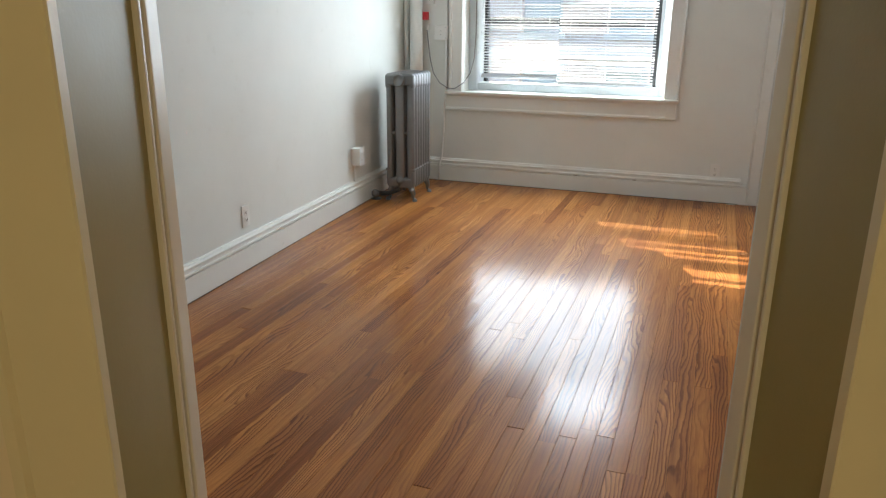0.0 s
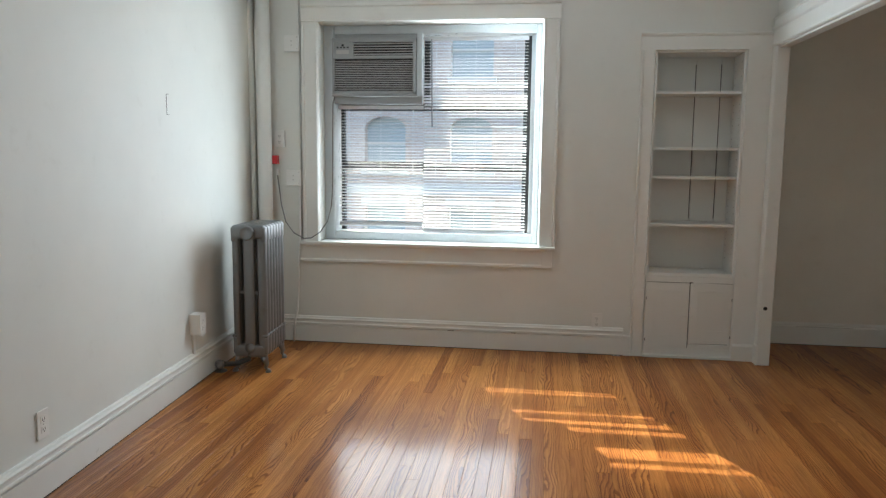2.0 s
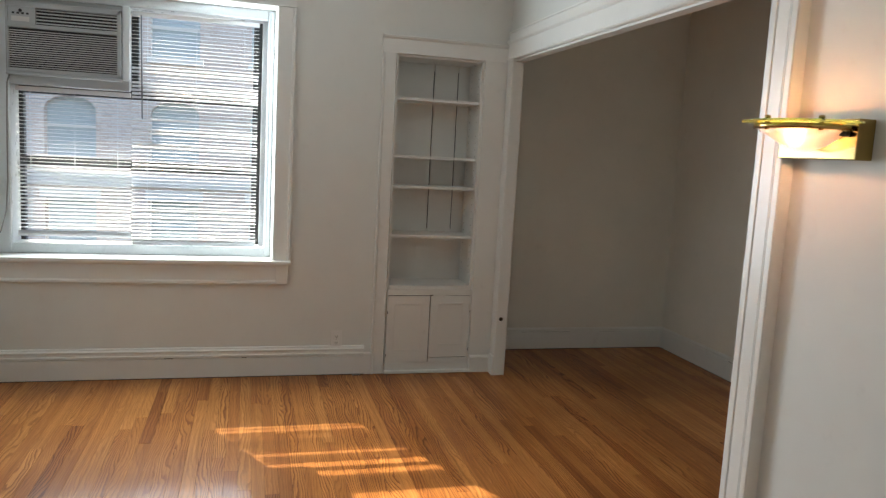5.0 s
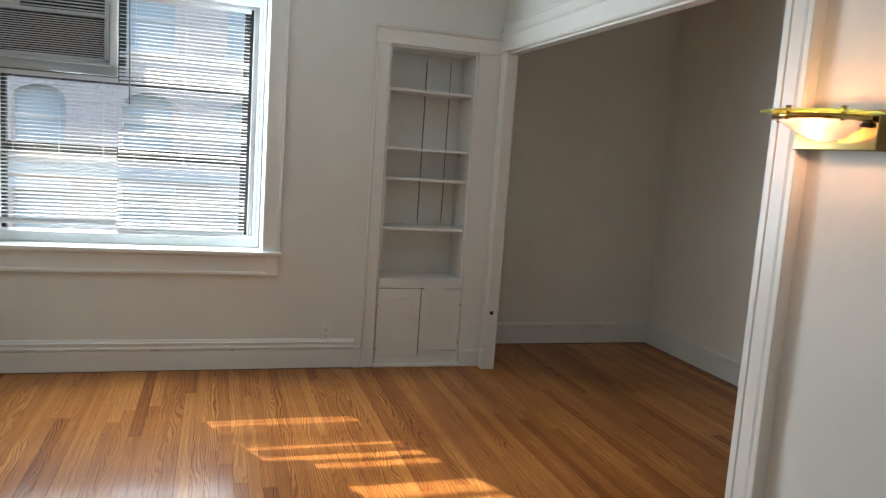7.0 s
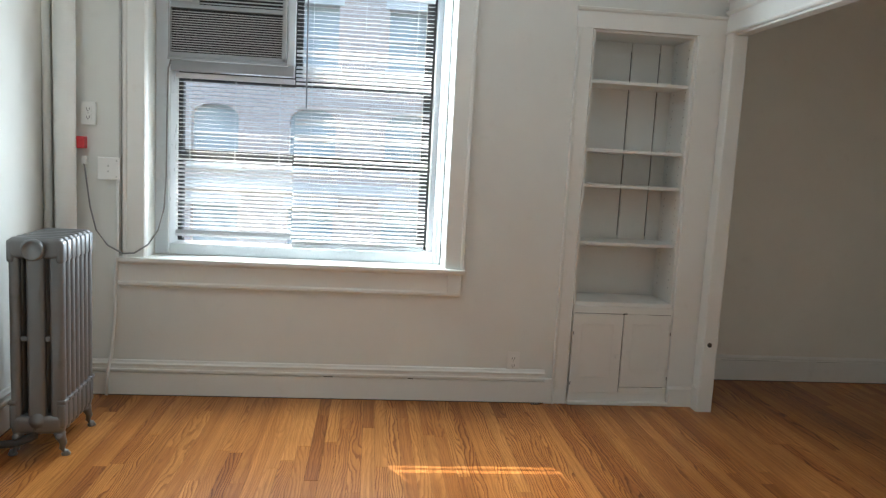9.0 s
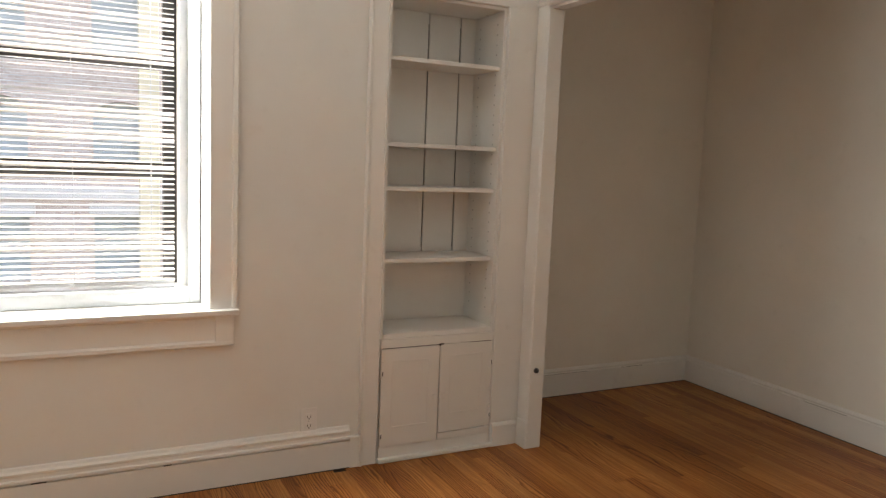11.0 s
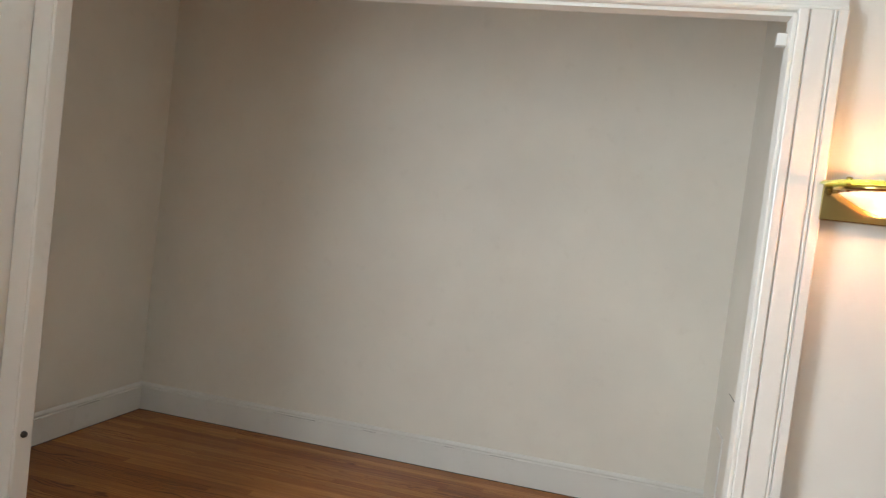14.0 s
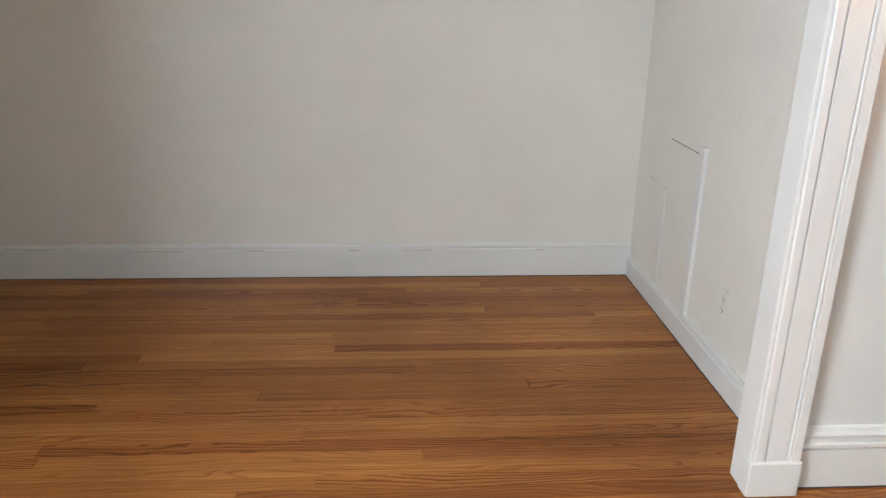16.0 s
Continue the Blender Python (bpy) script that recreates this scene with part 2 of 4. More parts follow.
# ---- mesh helpers ----
def box(bm, x0, x1, y0, y1, z0, z1, bevel=0.0, seg=2):
    r = bmesh.ops.create_cube(bm, size=1.0)
    bmesh.ops.transform(bm, verts=r["verts"], matrix=Matrix.LocRotScale(
        ((x0 + x1) / 2, (y0 + y1) / 2, (z0 + z1) / 2), None, (x1 - x0, y1 - y0, z1 - z0)))
    if bevel:
        edges = list({e for v in r["verts"] for e in v.link_edges})
        bmesh.ops.bevel(bm, geom=edges, offset=bevel, segments=seg, profile=0.6, affect="EDGES")
    return bm


def boxed(x0, x1, y0, y1, z0, z1, bevel=0.0, seg=2):
    return box(bmesh.new(), x0, x1, y0, y1, z0, z1, bevel, seg)


def tube(bm, pts, r, seg=10, cap=True, squash=None):
    """A round rod along a list of points."""
    rings, n = [], len(pts)
    pts = [Vector(p) for p in pts]
    for i, p in enumerate(pts):
        d = (pts[min(i + 1, n - 1)] - pts[max(i - 1, 0)]).normalized()
        side = d.cross(Vector((0, 0, 1)) if abs(d.z) < 0.9 else Vector((0, 1, 0))).normalized()
        up = side.cross(d)
        rad = r[i] if isinstance(r, (list, tuple)) else r
        rings.append([bm.verts.new(p + side * rad * math.cos(a) + up * rad * math.sin(a))
                      for a in (2 * math.pi * k / seg for k in range(seg))])
    for a, b in zip(rings, rings[1:]):
        for k in range(seg):
            f = bm.faces.new((a[k], a[(k + 1) % seg], b[(k + 1) % seg], b[k]))
            f.smooth = True
    if cap:
        bm.faces.new(rings[0])
        bm.faces.new(rings[-1])
    bmesh.ops.recalc_face_normals(bm, faces=bm.faces)
    return bm


def lathe(bm, prof, origin, axis="z", seg=24, hollow=False):
    """Turn a profile of (radius, height) round an axis through origin; hollow: a ring, open in the middle."""
    rings, o = [], Vector(origin)
    for r, h in prof:
        ring = []
        for k in range(seg):
            a = 2 * math.pi * k / seg
            c, s = r * math.cos(a), r * math.sin(a)
            v = {"z": (c, s, h), "x": (h, c, s), "y": (c, h, s)}[axis]
            ring.append(bm.verts.new(o + Vector(v)))
        rings.append(ring)
    for a, b in zip(rings, rings[1:] + (rings[:1] if hollow else [])):
        for k in range(seg):
            bm.faces.new((a[k], a[(k + 1) % seg], b[(k + 1) % seg], b[k])).smooth = True
    if not hollow:
        bm.faces.new(rings[0])
        bm.faces.new(rings[-1])
    bmesh.ops.recalc_face_normals(bm, faces=bm.faces)
    return bm


def sweep(bm, p0, p1, out, prof, miter0=0.0, miter1=0.0):
    """A straight moulding from p0 to p1: prof of (out, up) points; the ends are mitred by miter times the way out."""
    p0, p1, out = Vector(p0), Vector(p1), Vector(out)
    d = (p1 - p0).normalized()
    up = Vector((0, 0, 1)) if abs(d.z) < 0.9 else d.cross(out)
    ends = []
    for p, m in ((p0, miter0), (p1, miter1)):
        ends.append([bm.verts.new(p + out * o + up * u + d * (m * o)) for o, u in prof])
    n = len(prof)
    for k in range(n):
        bm.faces.new((ends[0][k], ends[0][(k + 1) % n], ends[1][(k + 1) % n], ends[1][k]))
    bm.faces.new(ends[0])
    bm.faces.new(ends[1])
    bmesh.ops.recalc_face_normals(bm, faces=bm.faces)
    return bm


def to_object(name, bm, mat):
    me = bpy.data.meshes.new(name)
    bm.to_mesh(me)
    bm.free()
    me.materials.append(mat)
    return new(name, me)


def part(name, bm, mat, parent, label=""):
    ob = to_object(name, bm, mat)
    ob.parent = parent
    if label:
        ob["label"] = label
    return ob


def thing(name, label, category, group="", at=(0, 0, 0)):
    ob = new(name)
    ob.empty_display_size = 0.05
    ob.location = at
    tagged(ob, label, category, group)
    return ob


def structure(name, bm, mat, label=""):
    return tagged(to_object(name, bm, mat), label, kind="structure")


def wall(name, mat, axis, face, back, u0, u1, z0, z1, holes=(), label=""):
    """A wall with openings through it. axis: the one across the wall; u runs along it."""
    us = sorted({u0, u1, *(h[k] for h in holes for k in (0, 1))})
    zs = sorted({z0, z1, *(h[k] for h in holes for k in (2, 3))})
    solid = [[not any(h[0] <= (us[i] + us[i + 1]) / 2 <= h[1] and h[2] <= (zs[j] + zs[j + 1]) / 2 <= h[3] for h in holes)
              for j in range(len(zs) - 1)] for i in range(len(us) - 1)]
    bm, made = bmesh.new(), {}

    def v(w, i, j):
        if (w, i, j) not in made:
            made[w, i, j] = bm.verts.new((w, us[i], zs[j]) if axis == "x" else (us[i], w, zs[j]))
        return made[w, i, j]

    for i in range(len(us) - 1):
        for j in range(len(zs) - 1):
            if not solid[i][j]:
                continue
            for w in (face, back):
                bm.faces.new((v(w, i, j), v(w, i + 1, j), v(w, i + 1, j + 1), v(w, i, j + 1)))
            for di, dj, a, b in ((-1, 0, (i, j), (i, j + 1)), (1, 0, (i + 1, j), (i + 1, j + 1)),
                                 (0, -1, (i, j), (i + 1, j)), (0, 1, (i, j + 1), (i + 1, j + 1))):
                k, l = i + di, j + dj
                if not (0 <= k < len(us) - 1 and 0 <= l < len(zs) - 1 and solid[k][l]):
                    bm.faces.new((v(face, *a), v(face, *b), v(back, *b), v(back, *a)))
    bmesh.ops.recalc_face_normals(bm, faces=bm.faces)
    return structure(name, bm, mat, label)


# ---- the plan ----
TOP = 2.72
WX0, WX1, WZ0, WZ1 = 0.500, 2.030, 0.720, 2.237
NX0, NX1, NZ1 = 2.762, 3.330, 2.033
RX0, RX1 = 3.498, 3.548
SOFFIT = 2.045
JAMB_FAR, JAMB_NEAR = -0.104, -2.548
AX, AY0, AY1 = 5.100, -2.698, 0.523
SOUTH = -5.65
DW, DD, DH = 0.800, 0.250, 2.06
HU0, HU1, HV = -0.330, 1.180, -2.40
WEST = 0.006
# the long west wall is turned three degrees to fit the camera's view
SKEW = pose(0, 0, 0, 0, 0, 3.0)


def placed(ob, m):
    ob.matrix_basis = m @ ob.matrix_basis
    return ob


wall("wall_north", WALL, "y", 0, 0.42, -0.15, RX0 - 0.001, -0.06, TOP, [(WX0, WX1, WZ0, WZ1), (NX0, NX1, 0.02, NZ1)])
placed(wall("wall_west", WALL, "x", WEST, -0.15, SOUTH, -0.001, -0.06, TOP), SKEW)
wall("wall_east", WALL, "x", RX0, RX1, -4.60, AY1, -0.06, TOP, [(JAMB_NEAR, JAMB_FAR, -0.1, SOFFIT)])
placed(wall("wall_south", WALL, "y", 0, -DD + 0.010, -1.75, 1.95, -0.06, TOP, [(-0.02, DW + 0.02, -0.1, DH)]), DOOR)
wall("wall_alcove_north", ALCOVE, "y", AY1, AY1 + 0.12, RX0 + 0.02, AX, -0.06, TOP)
wall("wall_alcove_east", ALCOVE, "x", AX, AX + 0.12, AY0 - 0.1, AY1 + 0.12, -0.06, TOP)
wall("wall_alcove_south", ALCOVE, "y", AY0, AY0 - 0.12, RX1, AX, -0.06, TOP)
placed(wall("wall_hall_west", HALL, "x", HU0, HU0 - 0.1, HV - 0.9, -DD - 0.001, -0.06, TOP), DOOR)
placed(wall("wall_hall_east", HALL, "x", HU1, HU1 + 0.1, HV - 0.9, -DD - 0.001, -0.06, TOP), DOOR)
# opening made up out of view to hold the hall fill light, closed off behind
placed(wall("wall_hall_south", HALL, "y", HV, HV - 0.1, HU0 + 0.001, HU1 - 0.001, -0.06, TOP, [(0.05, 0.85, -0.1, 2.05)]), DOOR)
placed(wall("wall_hall_end", HALL, "y", HV - 0.9, HV - 1.0, HU0 - 0.1, HU1 + 0.1, -0.06, TOP), DOOR)
placed(wall("wall_hall_north", HALL, "y", -DD, -DD + 0.009, HU0, HU1, -0.02, TOP, [(-0.02, DW + 0.02, -0.1, DH)]), DOOR)
structure("ceiling", boxed(-0.15, AX + 0.12, -8.4, AY1 + 0.12, TOP, TOP + 0.1), CEIL)

# ---- trim ----
BASE = [(0, 0), (0.020, 0), (0.020, 0.121), (0.009, 0.123), (0.009, 0.130), (0.025, 0.132), (0.025, 0.141), (0.019, 0.145), (0.018, 0.157),
        (0.022, 0.161), (0.023, 0.169), (0.013, 0.175), (0.009, 0.185), (0, 0.188)]
PLAIN = [(0, 0), (0.018, 0), (0.018, 0.135), (0.014, 0.140), (0.016, 0.150), (0.008, 0.160), (0, 0.164)]


def baseboard(p0, p1, out, prof=BASE, m0=0.0, m1=0.0, mat=None):
    ob = structure("baseboard", sweep(bmesh.new(), p0, p1, out, prof, m0, m1), mat or TRIM)
    # dark strip paints the shadow line where the board meets the floor
    part("floor_shade_strip", sweep(bmesh.new(), p0, p1, out, [(0.0, 0.0), (prof[1][0] + 0.0015, 0.0), (prof[1][0] + 0.0015, 0.004), (0.0, 0.004)]),
         GAP, ob)
    return ob


CAS = [(0, 0), (0.021, 0), (0.023, 0.003), (0.023, 0.024), (0.021, 0.026), (0.013, 0.027), (0.013, 0.030), (0.022, 0.032), (0.022, 0.084),
       (0.016, 0.086), (0.016, 0.089), (0.025, 0.091), (0.025, 0.095), (0.018, 0.097), (0.026, 0.100), (0.026, 0.122), (0.022, 0.126), (0, 0.126)]
CASW = 0.126

baseboard((WEST, 0, 0), (2.628, 0, 0), (0, -1, 0))
structure("baseboard", sweep(bmesh.new(), (2.628, 0, 0), (2.682, 0, 0), (0, -1, 0), [(0, 0), (0.021, 0), (0.021, 0.135), (0.017, 0.140), (0, 0.140)]), TRIM)
placed(baseboard((WEST, SOUTH + 0.2, 0), (WEST, -0.001, 0), (1, 0, 0)), SKEW)
baseboard((RX0, -4.18, 0), (RX0, JAMB_NEAR - CASW - 0.008, 0), (-1, 0, 0))
baseboard((RX1 + 0.002, AY1, 0), (AX, AY1, 0), (0, -1, 0), PLAIN)
baseboard((AX, AY1 - 0.001, 0), (AX, AY0, 0), (-1, 0, 0), PLAIN)
baseboard((AX, AY0, 0), (RX1 + 0.002, AY0, 0), (0, 1, 0), [(0, 0), (0.016, 0), (0.016, 0.086), (0.010, 0.091), (0, 0.092)])
placed(baseboard((HU0, HV, 0), (HU0, -DD - 0.03, 0), (1, 0, 0), PLAIN, mat=HALL_TRIM), DOOR)
placed(baseboard((HU1, -DD - 0.03, 0), (HU1, HV, 0), (-1, 0, 0), PLAIN, mat=HALL_TRIM), DOOR)

# cased opening towards the alcove: flat casing with beaded edges
def casing_v(name, x, y, z0, z1, out, along, mat=TRIM, prof=CAS):
    """An upright casing board: out of the wall, its profile running along the given way from the opening."""
    bm = bmesh.new()
    out, along = Vector(out), Vector(along)
    ends = [[bm.verts.new(Vector((x, y, z)) + out * o + along * u) for o, u in prof] for z in (z0, z1)]
    n = len(prof)
    for k in range(n):
        bm.faces.new((ends[0][k], ends[0][(k + 1) % n], ends[1][(k + 1) % n], ends[1][k]))
    bm.faces.new(ends[0])
    bm.faces.new(ends[1])
    bmesh.ops.recalc_face_normals(bm, faces=bm.faces)
    return structure(name, bm, mat)


THICK = [(o + 0.019 if o else 0, u) for o, u in CAS]
casing_v("casing", RX0, JAMB_NEAR, 0.105, SOFFIT, (-1, 0, 0), (0, -1, 0), prof=THICK)
structure("plinth_block", boxed(RX0 - 0.050, RX0, JAMB_NEAR - CASW - 0.004, JAMB_NEAR + 0.014, -0.01, 0.105, 0.006, 3), TRIM)
casing_v("casing", RX0, JAMB_FAR, 0.13, SOFFIT, (-1, 0, 0), (0, 1, 0), prof=[(0, 0), (0.018, 0), (0.022, 0.004), (0.023, 0.010), (0.023, 0.074), (0.021, 0.081), (0, 0.083)])
structure("plinth_block", boxed(RX0 - 0.030, RX0, JAMB_FAR - 0.008, JAMB_FAR + 0.075, -0.01, 0.13, 0.006), TRIM)
# head casing with a cap
HEAD = [(0, 0), (0.024, 0), (0.030, 0.006), (0.030, 0.013), (0.022, 0.018), (0.022, 0.100), (0.030, 0.104), (0.036, 0.112),
        (0.036, 0.120), (0.020, 0.124), (0.020, 0.165), (0.028, 0.168), (0.028, 0.176), (0.0, 0.180)]
structure("head_casing", sweep(bmesh.new(), (RX0, JAMB_NEAR - CASW, SOFFIT), (RX0, -0.022, SOFFIT), (-1, 0, 0), HEAD), TRIM)
# jamb linings
structure("jamb_lining", boxed(RX0 - 0.0225, RX1 + 0.006, JAMB_FAR - 0.012, JAMB_FAR - 0.0003, 0.0, SOFFIT - 0.012, 0.0055, 4), TRIM)
structure("jamb_lining", boxed(RX0 - 0.036, RX1 + 0.006, JAMB_NEAR, JAMB_NEAR + 0.012, 0.0, SOFFIT - 0.012, 0.004), TRIM)
structure("head_lining", boxed(RX0 - 0.004, RX1 + 0.006, JAMB_NEAR, JAMB_FAR, SOFFIT - 0.012, SOFFIT, 0.003), TRIM)

# doorway to the hall
HC = [(0, 0), (0.018, 0), (0.020, 0.003), (0.020, 0.092), (0.026, 0.098), (0.027, 0.11), (0, 0.11)]
for v, out, mat in ((-DD, -1, HALL_TRIM), (0, 1, TRIM)):
    placed(casing_v("casing", -0.008, v, 0.0, DH, (0, out, 0), (-1, 0, 0), mat, HC), DOOR)
    placed(casing_v("casing", DW + 0.008, v, 0.0, DH, (0, out, 0), (1, 0, 0), mat, HC), DOOR)
    placed(structure("head_casing", sweep(bmesh.new(), (-0.11, v, DH), (DW + 0.11, v, DH), (0, out, 0), HC), mat), DOOR)
for u, s in ((0, 1), (DW, -1)):
    def across(a, b):
        return sorted((u + s * a, u + s * b))
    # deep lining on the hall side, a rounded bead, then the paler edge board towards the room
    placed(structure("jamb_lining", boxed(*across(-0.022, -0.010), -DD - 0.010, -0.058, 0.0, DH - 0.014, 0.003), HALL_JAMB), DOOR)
    placed(structure("jamb_bead", boxed(*across(-0.021, -0.002), -0.062, -0.052, 0.0, DH - 0.014, 0.004, 3), HALL_EDGE), DOOR)
    placed(structure("jamb_edge", boxed(*across(-0.022, 0.0), -0.045, -0.001, 0.0, DH - 0.014, 0.005, 3), HALL_EDGE), DOOR)
placed(structure("head_lining", boxed(0, DW, -DD - 0.010, 0.002, DH - 0.014, DH, 0.003), HALL_TRIM), DOOR)

# ---- window ----
window = structure("window_1", boxed(WX0 + 0.002, WX1 - 0.002, 0.300, 0.356, WZ0 + 0.03, WZ0 + 0.062, 0.003), DARK)
tagged(window, "large window with white frame, dark sashes and blinds", "window")
CW = 0.116
CASF = [(0, 0), (0.004, 0), (0.016, 0.007), (0.021, 0.013), (0.017, 0.016), (0.017, 0.094), (0.024, 0.099), (0.027, 0.112), (0.022, CW), (0, CW)]


def flat_casing(name, parent, x, along, z0, z1, y=0.0, prof=CASF):
    ob = casing_v(name, x, y, z0, z1, (0, -1, 0), (along, 0, 0), TRIM, prof)
    ob.parent = parent
    del ob["kind"]
    return ob


flat_casing("side_casing", window, WX0, -1, 0.732, 2.238)
flat_casing("side_casing", window, WX1, 1, 0.732, 2.238)
part("top_casing", sweep(bmesh.new(), (WX0 - CW, 0, 2.238), (WX1 + CW, 0, 2.238), (0, -1, 0),
                         [(0, 0), (0.020, 0), (0.024, 0.005), (0.020, 0.012), (0.020, 0.095), (0.032, 0.103), (0.034, 0.118), (0, 0.120)]), TRIM, window)
part("window_sill", boxed(WX0 - CW - 0.024, WX1 + CW + 0.004, -0.050, 0.135, 0.709, 0.732, 0.006, 3), TRIM, window)
part("apron", sweep(bmesh.new(), (WX0 - CW - 0.02, 0, 0.583), (WX1 + CW - 0.014, 0, 0.583), (0, -1, 0),
                    [(0, 0), (0.020, 0), (0.026, 0.006), (0.026, 0.018), (0.018, 0.026), (0.018, 0.112), (0.026, 0.118), (0.028, 0.126), (0, 0.126)]), TRIM, window)
part("apron_end_block", boxed(WX1 + CW - 0.085, WX1 + CW - 0.015, -0.027, -0.017, 0.602, 0.702, 0.003), TRIM, window)
# white inner frame set back in the opening
IX0, IX1, IZ0, IZ1 = 0.578, 1.957, 0.790, 2.178
part("window_frame", boxed(WX0 + 0.001, IX0, 0.130, 0.297, 0.733, 2.236, 0.004), VINYL, window)
part("window_frame", boxed(IX1, WX1 - 0.001, 0.207, 0.297, 0.733, 2.236, 0.004), VINYL, window)
part("window_frame", boxed(1.988, WX1 - 0.001, 0.130, 0.206, 0.733, 2.236, 0.008), VINYL, window)
part("window_frame", boxed(IX0, 1.987, 0.132, 0.206, 0.733, IZ0, 0.004), VINYL, window)
part("window_frame", boxed(IX0, IX1, 0.207, 0.297, 0.733, IZ0, 0.004), VINYL, window)
part("window_frame", boxed(IX0, 1.987, 0.132, 0.206, IZ1, 2.236, 0.004), VINYL, window)
part("window_frame", boxed(IX0, IX1, 0.207, 0.297, IZ1, 2.236, 0.004), VINYL, window)
part("stop_bead", boxed(IX0 - 0.020, IX0 - 0.004, 0.116, 0.131, 0.745, 2.225, 0.003), VINYL, window)
part("stop_bead", boxed(2.008, 2.024, 0.116, 0.131, 0.745, 2.225, 0.003), VINYL, window)
for x0, x1 in ((0.545, 0.600), (1.906, 1.985)):
    part("sash_stile", boxed(x0, x1, 0.302, 0.352, 0.77, 2.21, 0.003), DARK, window)
part("mullion", boxed(1.192, 1.232, 0.304, 0.350, 1.66, 2.21, 0.003), DARK, window)
part("sash_rail", boxed(0.600, 1.906, 0.302, 0.352, 1.660, 1.712, 0.003), DARK, window)
part("meeting_rail", boxed(0.600, 1.906, 0.298, 0.326, 1.228, 1.276, 0.003), DARK, window)
part("meeting_rail", boxed(0.600, 1.906, 0.327, 0.356, 1.245, 1.292, 0.003), DARK, window)
part("sash_rail", boxed(0.600, 1.906, 0.302, 0.352, 2.17, 2.21, 0.003), DARK, window)
for x0, x1, z0, z1 in ((0.600, 1.906, 0.79, 1.228), (0.600, 1.906, 1.292, 1.66), (1.232, 1.906, 1.712, 2.17)):
    pane = part("pane", boxed(x0, x1, 0.334, 0.338, z0, z1), PANE, window)
    pane.visible_shadow = False


# ---- blinds ----
def slat_mesh(width):
    bm = bmesh.new()
    n, half = 4, 0.0125
    rows = []
    for dz in (0.0, 0.0006):
        for k in range(n + 1):
            u = -1 + 2 * k / n
            rows.append([bm.verts.new((x, u * half, 0.0022 * (1 - u * u) + dz)) for x in (0, width)])
    for a in (0, n + 1):
        for k in range(n):
            bm.faces.new((rows[a + k][0], rows[a + k][1], rows[a + k + 1][1], rows[a + k + 1][0])).smooth = True
    bm.faces.new((rows[0][0], rows[0][1], rows[n + 1][1], rows[n + 1][0]))
    bm.faces.new((rows[n][0], rows[n][1], rows[2 * n + 1][1], rows[2 * n + 1][0]))
    bmesh.ops.recalc_face_normals(bm, faces=bm.faces)
    me = bpy.data.meshes.new("slat")
    bm.to_mesh(me)
    bm.free()
    me.materials.append(SLAT)
    return me


def blind(x0, x1, z0, z1, tilt, label, wand):
    y = 0.192
    b = thing("venetian_blind", label, "window blind", "blinds in the window")
    part("headrail", boxed(x0, x1, y - 0.014, y + 0.014, z1 - 0.026, z1, 0.002), SLAT, b)
    part("bottom_rail", boxed(x0, x1, y - 0.013, y + 0.013, z0, z0 + 0.016, 0.004), SLAT, b)
    me, pitch = slat_mesh(x1 - x0 - 0.004), 0.0212
    rnd = random.Random(int(x0 * 1000))
    n = int((z1 - z0 - 0.055) / pitch)
    for k in range(n):
        s = new("slat", me)
        s.parent = b
        z = z0 + 0.030 + k * (z1 - z0 - 0.055) / n
        s.matrix_basis = pose(x0 + 0.002 + rnd.uniform(-0.001, 0.001), y, z, tilt(z) + rnd.uniform(-2.5, 2.5), rnd.uniform(-0.08, 0.08), 0)
    for k in range(5):
        s = new("slat", me)
        s.parent = b
        s.matrix_basis = pose(x0 + 0.002, y, z0 + 0.0165 + 0.0030 * k, rnd.uniform(-1, 1), 0, 0)
    for f in (0.12, 0.5, 0.88):
        x = x0 + (x1 - x0) * f
        for dy in (-0.0128, 0.0128):
            part("ladder_cord", tube(bmesh.new(), [(x, y + dy, z0 + 0.01), (x, y + dy, z1 - 0.02)], 0.0008, 5), SLAT, b)
    if wand:
        part("tilt_wand", tube(bmesh.new(), [(x0 + 0.055, y - 0.022, z1 - 0.02), (x0 + 0.062, y - 0.026, z1 - 0.62)], 0.0042, 8), DARK_CORD, b)
    return b


def right_tilt(z):
    """Slat tilt by height: bands opened further, added to throw sun stripes on the floor."""
    bands = ((0.93, 0.962), (0.985, 1.003), (1.255, 1.285), (1.36, 1.415), (1.455, 1.485), (1.53, 1.56), (1.65, 1.76), (1.80, 1.86))
    return 37.0 if any(lo < z < hi for lo, hi in bands) else 8.5


blind(1.209, 1.937, 0.792, 2.162, right_tilt, "white aluminium venetian blind lowered to the sill, slats open", True)
blind(0.590, 1.205, 0.826, 1.690, lambda z: -4.0 if z > 1.24 else -24.0, "short white venetian blind hanging under the air conditioner", False)

# ---- air conditioner ----
ac = thing("air_conditioner", "grey window air conditioner unit fitted in the upper window", "air conditioner")
QX0, QX1, QZ0, QZ1, AF = 0.572, 1.166, 1.762, 2.146, 0.085
part("body", boxed(QX0 + 0.012, QX1 - 0.012, AF + 0.05, 0.62, QZ0 + 0.006, QZ1 - 0.004, 0.006), AC_BODY, ac)
fr = bmesh.new()
